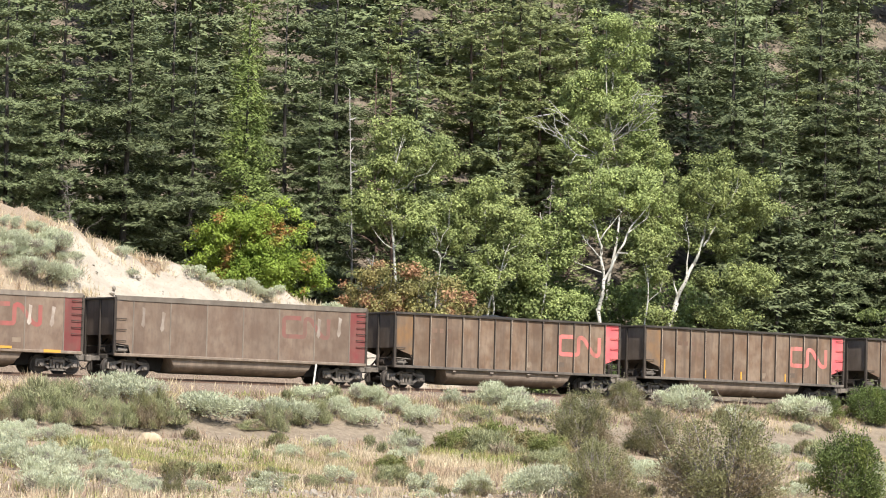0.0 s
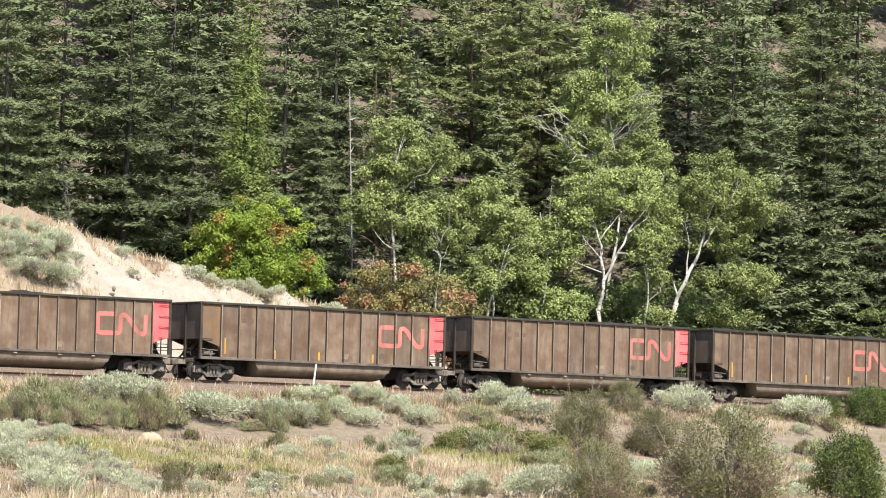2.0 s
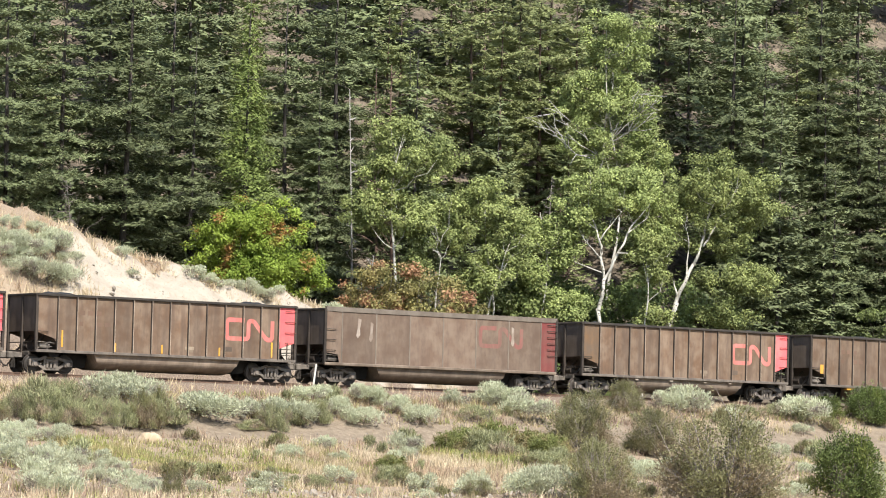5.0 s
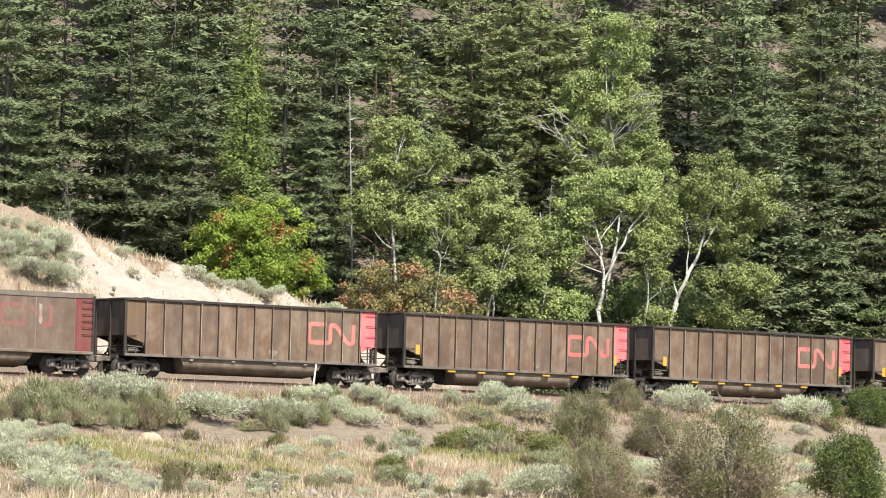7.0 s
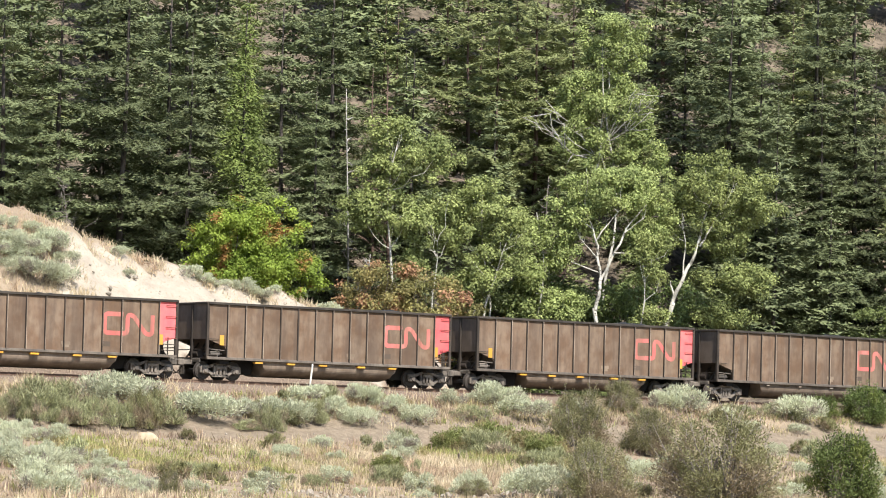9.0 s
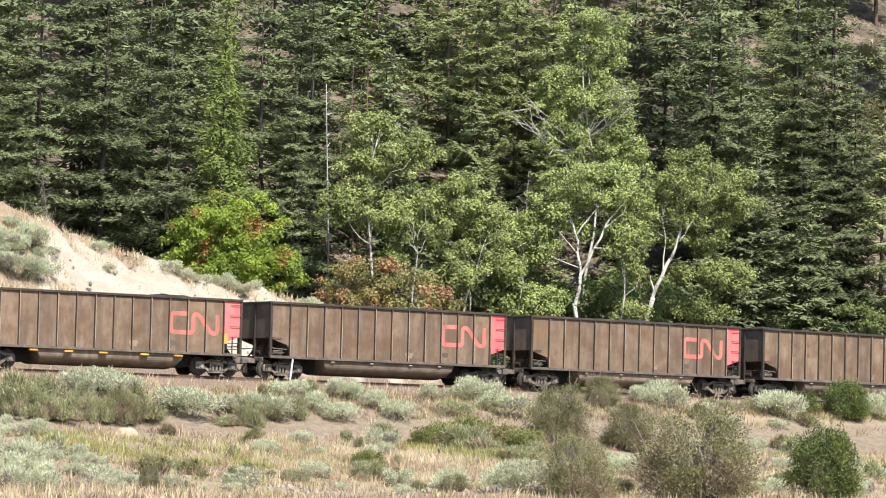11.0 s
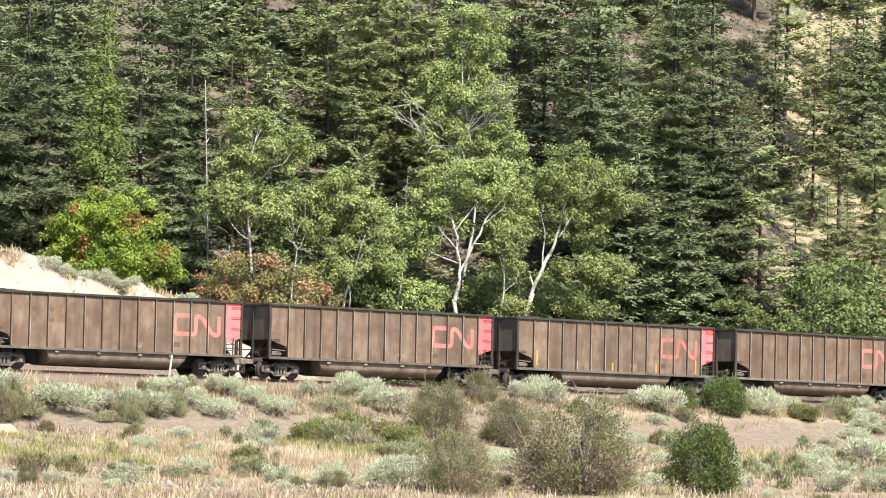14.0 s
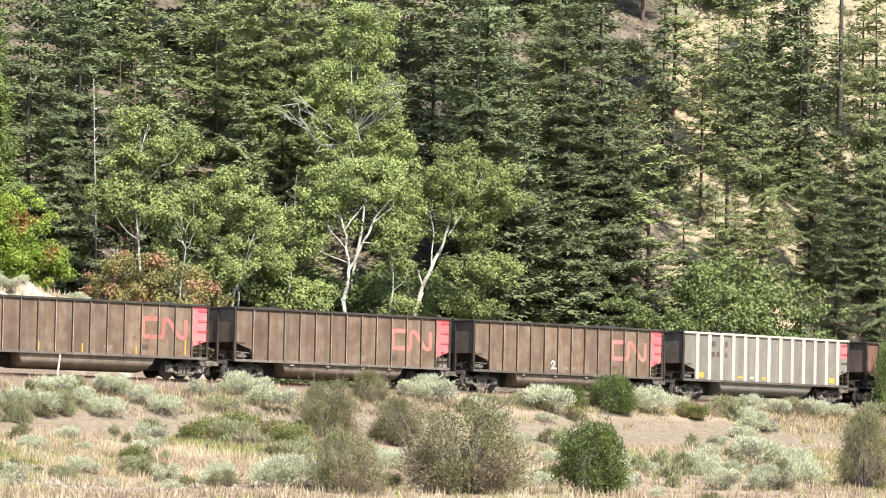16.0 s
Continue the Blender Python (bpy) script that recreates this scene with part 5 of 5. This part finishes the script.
def dead_tree(name, spot, tall, seed, mat, label, spread=0.22, lowest=0.25, count=20, thick=0.009):
    """A leafless tree: crooked trunk and thin forked branches, each a part."""
    r = np.random.default_rng(seed)
    x, y, _ = plan(*spot)
    ob = tagged(new(name), label, "dead tree" if tall > 3 else "dead bush", "dead trees in the woods" if tall > 3 else "dead bushes")
    ob.matrix_basis = pose(x, y, float(height(*spot)))
    bend = lambda u: np.array([0.25 * math.sin(3 * u + seed), 0.2 * math.sin(2 * u), u * tall - 0.3])
    part("trunk", limb_mesh("trunk", [[(tuple(bend(u)), thick * tall * (1 - 0.85 * u)) for u in np.linspace(0, 1, 8)]], mat, 6), ob)
    for u in np.linspace(lowest, 0.97, count):
        a = r.uniform(0, 6.28)
        p, way = bend(u), np.array([math.cos(a), math.sin(a), r.uniform(-0.1, 0.7)])
        n = spread * tall * (1.12 - u) * r.uniform(0.3, 1)
        path = [p]
        for k in range(5):
            way = unit(way + r.normal(0, 0.38, 3))
            path.append(path[-1] + way * n / 5)
        twig = path[3] + unit(way + r.normal(0, 0.7, 3)) * n * 0.35
        thin = 0.0023 * tall + 0.006
        part("branch", limb_mesh("branch", [[(tuple(q), thin * (1 - 0.15 * k)) for k, q in enumerate(path)], [(tuple(path[3]), thin * 0.5), (tuple(twig), 0.006)],
                                            [(tuple(path[2]), thin * 0.5), (tuple(path[2] + unit(r.normal(0, 1, 3)) * n * 0.35), 0.006)]], mat, 4), ob)
    return ob


dead_tree("dead_tree", (36.1, -26), 17, 1, DEAD, "slender bleached dead tree among firs", 0.16, thick=0.0055)
dead_tree("dead_tree", (40.5, -29), 17, 2, RED_BARK, "dead conifer with reddish bare trunk")
dead_tree("dead_tree", (31.5, -17), 6, 3, DEAD, "leaning tangle of bleached dead branches", 0.5)
dead_tree("dead_tree", (89.9, -15.4), 6.5, 6, TWIG, "leafless grey tree beside the thicket", 0.6, 0.1, 34)
dead_tree("dead_tree", (38.6, -25.0), 19, 8, RED_BARK, "dying conifer with reddish trunk and bare boughs", 0.22, 0.35, 40)
dead_tree("dead_tree", (49.6, -22.6), 12.5, 9, TWIG, "brown leafless thicket tree among aspens", 0.34, 0.3, 44)
dead_tree("dead_tree", (51.0, -23.2), 11.0, 14, RED_BARK, "brown leafless thicket tree among aspens", 0.36, 0.3, 44)
dead_tree("dead_tree", (62.0, -25.5), 11.0, 15, TWIG, "grey leafless conifer with fine bare boughs", 0.24, 0.3, 50)
dead_tree("dead_tree", (11.6, -18.5), 5.5, 7, TWIG, "grey leafless bush fanning out on the ridge", 0.75, 0.06, 34)

# ---- brush along the line and in the foreground ----
SAGES = [shrub("sage", 101 + i, 0.50, 0.60, SAGE, 3600, 0.050, 0.36, 0.50, 13 + i, 0.29, 4, 0.20, wild=0.46, foot=0.36) for i in range(5)]
BRUSHES = [shrub("brush", 111 + i, 0.46, 0.64, RABBIT, 4300, 0.085, 0.15, 0.7, 22, 0.30, 14, 0.2) for i in range(3)]
BROOMS = [shrub("broom", 171 + i, 0.58, 0.60, m, 5200, 0.085, 0.11, 0.72, 22, 0.26, 46, 0.3, twigs=2, wild=0.42) for i, m in enumerate((RABBIT, OLIVE, RABBIT))]
OLIVES = [shrub("olive", 121 + i, 0.92, 0.50, OLIVE, 20000, 0.023, 0.42, 0.6, 64, 0.26, 50, 0.14, twigs=2) for i in range(4)]
DEEPS = [shrub("deep", 131 + i, 0.95, 0.50, DEEP, 14000, 0.029, 0.6, 0.4, 60, 0.30, 26, 0.12, twigs=2) for i in range(2)]


def brush(rows, kinds, name, label, group, squash=(0.75, 1.1), grow=1.0):
    for row in rows:
        s, o, wide = row[:3]
        stretch = row[3] / wide if len(row) > 3 else rng.uniform(*squash)
        plant(name, kinds[rng.randrange(len(kinds))], (s, o), rng.uniform(0, 6.28), wide * grow, label, "bush", group, ("stem", "foliage"), stretch, 0.05)


SAGE_TEXT = "pale silver-green sagebrush on dry ground"
brush([(2.1, 5.3, 2.97), (3.7, 4.5, 2.18), (6.6, 7.1, 3.25), (6.3, 5.7, 1.91), (10.5, 7.0, 2.48), (13.6, 4.2, 1.97), (13.7, 5.8, 1.67), (16.7, 4.2, 1.7), (17.6, 5.1, 1.7), (18.5, 6.4, 1.83), (14.7, 7.0, 1.95), (25.5, 3.6, 2.33), (25.9, 5.3, 2.6), (38.5, 3.0, 2.58), (44.9, 4.5, 2.61), (36.9, 3.0, 1.81), (25.0, 3.2, 1.75), (8.5, 6.2, 1.64)],
      SAGES, "sagebrush", SAGE_TEXT, "sagebrush along the track", (0.7, 1.05), 1.2)
brush([(-8.6, 21.9, 2.41), (-13.1, 30.2, 2.5), (-24.6, 59.2, 2.18), (-8.2, 15.4, 1.5), (-7.4, 23.8, 1.44), (4.7, 17.7, 1.28), (8.2, 14.3, 1.32), (13.5, 12.7, 1.89), (11.4, 16.3, 1.32), (11.9, 26.6, 1.76), (-1.1, 46.1, 1.95), (20.4, 22.3, 1.85), (-14.3, 41.8, 1.06), (7.8, 28.0, 1.73), (-0.5, 46.7, 2.82), (6.7, 18.1, 1.03), (-5.4, 10.9, 1.54), (25.5, 14.7, 1.39), (42.8, 7.9, 0.9)],
      SAGES, "sagebrush", SAGE_TEXT, "sagebrush in the foreground")
brush([(4.5, -10.8, 1.75), (7.0, -11.3, 2.06), (11.7, -12.4, 1.02), (6.6, -9.6, 1.46), (4.6, -10.2, 1.75), (4.5, -11.7, 1.46), (18.4, -12.6, 1.38), (19.8, -12.6, 1.56), (20.8, -12.4, 1.38), (17, -12.2, 1.03), (11.7, -11.1, 0.74), (6.1, -11.9, 1.32), (4.1, -10.5, 2.4), (5.4, -10.6, 2.2), (7.1, -11.2, 2.3), (3.8, -9.3, 2.2), (5.2, -9.2, 2.5), (6.7, -9.3, 2.1), (7.6, -10.6, 1.8), (3.0, -10.0, 2.0)],
      SAGES, "sagebrush", "grey sagebrush on the cut bank", "sagebrush on the bank")
brush([(53.3, 4.0, 2.84), (62, 3.2, 2.4), (64.5, 3.4, 2.15), (60.3, 5.5, 2.24), (42.1, 19.3, 2.3), (46.9, 18.5, 3.22), (50.9, 16.9, 2.68), (30.5, 33.6, 2.08), (53.2, 9.3, 1.54), (67.2, 3.6, 2.3), (68, 3.2, 2.18), (41.8, 27.1, 2.78), (56.8, 3.0, 1.6), (70.1, 3.2, 1.99), (56.7, 8.0, 1.88), (59.7, 6.3, 2.4), (33.7, 33.2, 2.2), (38.2, 24.0, 2.0)],
      SAGES, "sagebrush", SAGE_TEXT, "sagebrush along the track")
brush([(-2.5, 7.1, 4.2), (3.0, 7.8, 3.0), (10.1, 7.2, 2.47), (17.5, 3.2, 2.2), (-4.9, 27.0, 2.14), (-1.0, 29.9, 1.42), (22.2, 5.8, 2.29), (41.5, 3.0, 1.84), (42.5, 3.2, 1.6), (18.0, 13.4, 3.28), (17.6, 18.2, 2.4), (5.5, 25.0, 2.24), (-11.5, 38.2, 1.1), (60.5, 3.2, 2.6), (66.5, 3.0, 2.6), (74, 3.2, 2.6), (-1.0, 8.3, 2.64), (7.6, 8.3, 1.63), (44.3, 3.0, 1.85)],
      BRUSHES, "rabbitbrush", "yellow-green wiry brush on the bank", "green brush", (0.6, 0.85))
brush([(26.2, 9.4, 4.2, 3.7), (33.5, 3.5, 2.68, 1.97), (30.3, 9.9, 3.4, 3.05), (0.3, 48.8, 3.9, 3.1), (6.9, 47.0, 6.3, 4.5), (47.0, 26.1, 3.98, 4.83), (34.3, 33.4, 1.58, 1.85), (5.5, 26.7, 1.23, 1.11), (-13.7, 43.2, 1.06, 1.27), (-2.0, 44.2, 1.75, 0.88)],
      OLIVES, "olive_shrub", "dusty olive-brown shrub with wiry twigs", "tall shrubs")
brush([(12.0, 47.7, 3.7, 3.45), (50.3, 4.2, 3.43, 2.43), (48.1, 3.2, 2.34, 1.5), (74.9, 3.4, 2.7, 5.73)],
      DEEPS, "green_shrub", "dense deep green leafy shrub", "tall shrubs")

brush([(-4.1, 7.7, 2.0, 2.2), (-3.1, 8.2, 2.3, 2.7), (-1.9, 8.5, 2.1, 2.3), (-0.8, 8.3, 2.0, 2.2), (0.4, 8.6, 2.2, 2.4), (1.8, 8.7, 2.4, 2.8), (3.2, 7.5, 2.1, 2.5), (-6.4, 9.2, 2.2, 2.2), (12.0, 7.0, 1.9, 2.0), (8.9, 8.5, 2.0, 2.2)],
      BROOMS, "broom_shrub", "wiry olive-brown brush with upright stalks", "wiry brush on the bank")
brush([(-12.6, 29.4, 2.3), (-16.2, 38.2, 2.6), (-13.6, 27.5, 2.4), (-10.9, 31.0, 1.5), (-12.6, 38.3, 1.6), (-5.6, 14.7, 1.7), (-6.6, 12.0, 1.9), (-9.2, 24.6, 1.6), (4.4, 17.6, 1.4)],
      SAGES, "sagebrush", SAGE_TEXT, "sagebrush in the foreground")

LUSHES = [shrub("lush", 161 + i, 0.62, 0.55, LUSH, 7000, 0.045, 0.5, 0.45, 34, 0.28, 24, 0.16, twigs=1) for i in range(2)]
brush([(16.4, 11.8, 1.7, 1.5), (18.3, 10.6, 2.6, 2.0), (20.2, 10.4, 3.0, 2.4), (21.5, 11.2, 2.5, 1.9), (20.9, 13.4, 2.4, 1.9), (23.0, 11.4, 2.2, 1.8), (8.0, 20.5, 1.9, 1.5), (56.0, 4.6, 2.2, 1.5)],
      LUSHES, "green_shrub", "low fresh-green leafy shrub in dry grass", "low green shrubs")


SMALL_SAGES = [shrub("small_sage", 141 + i, 0.55, 0.60, SAGE, 1500, 0.055, 0.6, 0.5, 12, 0.30, 2, twigs=1, wild=0.36, foot=0.30) for i in range(4)]
WEEDS = [shrub("weed", 151 + i, 0.6, 0.6, m, 760, 0.16, 0.18, 0.8, 10, 0.34, 8, twigs=1) for i, m in enumerate((RABBIT, OLIVE, RABBIT))]


def scattered(count, kinds, name, label, group, zones, sizes, seed):
    """Small bushes thinly strewn over stretches of the plan."""
    r = random.Random(seed)
    for _ in range(count):
        s0, s1, o0, o1 = zones[r.randrange(len(zones))]
        brush([(r.uniform(s0, s1), r.uniform(o0, o1), r.uniform(*sizes))], kinds, name, label, group)


scattered(80, SMALL_SAGES, "sagebrush", "small silver-green sagebrush in dry grass", "small sagebrush", [(-14, 20, 11, 34), (-20, 10, 22, 46), (30, 62, 8, 26), (25, 55, 12, 34), (0, 25, 22, 40), (-6, 70, 3.2, 6.8)], (0.5, 1.7), 4)
scattered(9, SMALL_SAGES, "sagebrush", "small grey sagebrush on the cut bank", "sagebrush on the bank", [(1, 8, -12.6, -9), (14, 27, -13, -12.3)], (0.8, 1.7), 9)
scattered(90, WEEDS, "weed_clump", "low green-brown weed clump in dry grass", "weed clumps", [(-14, 34, 11, 42), (-20, 30, 20, 48), (10, 60, 10, 30), (30, 62, 8, 24), (-6, 75, 3.2, 6.5)], (0.5, 1.7), 6)


def clearing_scrub():
    r = random.Random(44)
    for _ in range(30):
        far, view = r.uniform(250, 312), r.uniform(0.118, 0.185)
        s, o = along_beside(view * far, far + 0.45 * view * far)
        brush([(s, o, r.uniform(1.4, 3.6))], WEEDS + SMALL_SAGES[:1], "scrub_bush", "scrubby bush on the grassy hillside", "scrub on the hillside")


clearing_scrub()


def tufts(name, count, mat, zones, tall, label, seed):
    """Grass in tufts over stretches of the plan: (s0, s1, o0, o1, share)."""
    r = np.random.default_rng(seed)
    weights = np.array([z[4] for z in zones])
    pick = r.choice(len(zones), count, p=weights / weights.sum())
    Z = np.array(zones)[pick]
    s, o = Z[:, 0] + (Z[:, 1] - Z[:, 0]) * r.random(count), Z[:, 2] + (Z[:, 3] - Z[:, 2]) * r.random(count)
    patch = np.sin(s * 0.27 + 2 * seed) * np.sin(o * 0.23 + seed) * 1.3 + 0.45 * np.sin(s * 0.9 - o * 0.4 + seed)
    keep = patch > r.uniform(-1.6, 0.7, count)
    keep &= ~((s > 37) & (s < 62) & (o > 4.6) & (o < 10.6) & (r.random(count) < 0.9))
    keep &= ~((np.abs(s) < 8) & (o > 36) & (o < 48) & (r.random(count) < 0.8))
    s, o = s[keep], o[keep]
    per = 9
    n = len(s) * per
    s, o = np.repeat(s, per) + r.normal(0, 0.17, n), np.repeat(o, per) + r.normal(0, 0.17, n)
    a = HEADING + s / BEND
    base = np.stack([HUB_X + (BEND + o) * np.sin(a), HUB_Y - (BEND + o) * np.cos(a), height(s, o) - 0.06], -1)
    way = unit(np.array([0, 0, 1.0]) + np.repeat(r.normal(0, 0.22, (n // per, 3)), per, 0) + r.normal(0, 0.30, (n, 3))) * (tall * np.repeat(r.uniform(0.45, 1.35, n // per), per) * r.uniform(0.6, 1.2, n))[:, None]
    cross = unit(np.cross(way, r.normal(0, 1, (n, 3)))) * (0.050 * r.uniform(0.6, 1.4, n))[:, None]
    tagged(new(name, blades(name, base, way, cross, mat)), label, "grass", kind="stuff")


tufts("dry_grass", 20000, STRAW, [(-48, 90, 9.5, 66, 5), (-50, 40, 60, 88, 1.6), (2, 16, 14.5, 26, 1.6), (44, 62, 9, 18, 0.8), (-10, 90, 2.9, 6.2, 1.3), (-10, 90, 6.2, 9.5, 0.15), (-4, 30, -15, -11.5, 0.8), (-2, 8.5, -12.5, -7.5, 0.5), (-12, 95, 1.9, 3.4, 0.7), (-4, 34, -6.5, -4, 0.2), (100, 150, -90, -25, 0.6)], 0.44, "dry straw-coloured grass in tufts", 3)
tufts("brown_grass", 19000, WEED, [(-48, 90, 9.5, 60, 3), (-50, 40, 58, 88, 1.0), (-10, 90, 3.0, 6.5, 1.0)], 0.42, "brownish seeding weeds in tufts", 8)
tufts("green_grass", 20000, GRASS, [(38, 68, 10, 30, 1.3), (-48, 90, 10, 55, 2.5), (-50, 40, 55, 88, 0.8), (-6, 8, 12.5, 23, 1.3), (14, 24, 11, 20, 1.2), (50, 62, 8, 17, 1.2), (-10, 90, 3.0, 6.5, 1.0), (40, 90, 3, 8, 0.6)], 0.36, "yellow-green grass in tufts", 5)


# ---- small things by the line ----
dead_tree("dead_shrub", (21.8, 7.2), 1.7, 12, TWIG, "grey leafless tangle of dead sagebrush", 1.1)
for i, (s, o, tall) in enumerate([(16.2, 7.0, 1.0), (15.3, 7.2, 0.8), (18.0, 7.0, 0.9), (20.6, 7.6, 1.2), (23.4, 7.9, 1.1), (9.6, 18.2, 0.8), (-4.4, 32.0, 1.0), (12.2, 6.4, 0.9)]):
    dead_tree("dead_shrub", (s, o), tall, 13 + i, TWIG, "grey leafless tangle of dead sagebrush", 1.2, 0.1, 16)


def rubble(count, zones, seed):
    """Loose stones, too many to count."""
    r = np.random.default_rng(seed)
    bm = bmesh.new()
    for _ in range(count):
        s0, s1, o0, o1, big = zones[int(r.integers(len(zones)))]
        s, o, size = r.uniform(s0, s1), r.uniform(o0, o1), big * r.uniform(0.4, 1.0) ** 2
        x, y, _ = plan(s, o)
        m = Matrix.LocRotScale((x, y, float(height(s, o)) + size * 0.15), Euler(r.uniform(0, 6.28, 3)), (size, size * r.uniform(0.6, 1), size * r.uniform(0.4, 0.8)))
        bmesh.ops.create_icosphere(bm, subdivisions=1, radius=0.5, matrix=m)
    tagged(new("rubble", bm_mesh("rubble", bm, bark_material("pale_stone", (0.24, 0.21, 0.175), (0.34, 0.30, 0.25), None, 2.0))), "pale loose stones on the ground", "stones", kind="stuff")


rubble(700, [(-8, 7, 37, 47, 0.42), (-8, 75, 6.0, 9.8, 0.16), (9, 27, -12, -6.5, 0.40), (-6, 40, 2.6, 4.0, 0.14), (2, 34, -4.9, -3.4, 0.42)], 17)

def boulder(spot, size, seed, label):
    bm = bmesh.new()
    bmesh.ops.create_icosphere(bm, subdivisions=3, radius=1.0)
    for v in bm.verts:
        v.co *= 1 + 0.30 * noise.fractal(v.co * 1.3 + Vector((seed, 0, 0)), 1.0, 2.0, 4)
        v.co = Vector((v.co.x * size[0], v.co.y * size[1], v.co.z * size[2]))
    ob = tagged(new("boulder", bm_mesh("boulder", bm, bark_material("tan_stone", (0.36, 0.28, 0.185), (0.46, 0.37, 0.26), None, 3.0), True)), label, "rock")
    x, y, _ = plan(*spot)
    ob.matrix_basis = pose(x, y, float(height(*spot)) + size[2] * 0.5, 0, 0, 20)


boulder((0.0, 12.7), (0.55, 0.4, 0.36), 2, "tan boulder lying on the bare bank")


def post(name, spot, tall, r, lean, mat, label):
    bm = rod(bmesh.new(), (0, 0, -0.3), (0, 0, tall - 0.05), r, r * 0.95, 10)
    rod(bm, (0, 0, tall - 0.05), (0, 0, tall), r * 0.95, r * 0.6, 10)
    ob = tagged(new(name, bm_mesh(name, bm, mat)), label, "post")
    x, y, _ = plan(*spot)
    ob.matrix_basis = pose(x, y, float(height(*spot)), 0, lean, 0)


post("marker_post", (14.0, 3.4), 1.75, 0.05, 6, WHITE, "thin white leaning marker post by the track")
post("stake", (14.4, 16.3), 0.5, 0.05, 0, DARK_STENCIL, "short dark wooden stake in the grass")


# ---- what moves: the train rolls by to the left at a steady pace, in metres a second ----
SPEED = 13.858


def motions():
    for k, car in enumerate(CARS):
        rows = []
        for t in range(17):
            s = 2.667 + (k - 6) * PITCH - HALF - SPEED * (t - 7)
            x, y, a = plan(s)
            rows.append((t, pose(x, y, 0, 0, 0, math.degrees(a))))
        walk(car, rows)
    turned = {}
    for car in CARS:
        for ob in car.children_recursive:
            if not ob.name.startswith("wheelset"):
                continue
            x = round(ob.matrix_basis.translation.x, 2)
            if x not in turned:
                walk(ob, [(i / FPS, pose(x, 0, 0.457) @ Matrix.Rotation(-SPEED / 0.457 * i / FPS, 4, "Y")) for i in range(481)])
                turned[x] = ob
            else:
                first = turned[x].animation_data
                ob.rotation_mode = "QUATERNION"
                ob.animation_data_create().action = first.action
                ob.animation_data.action_slot = first.action_slot


motions()
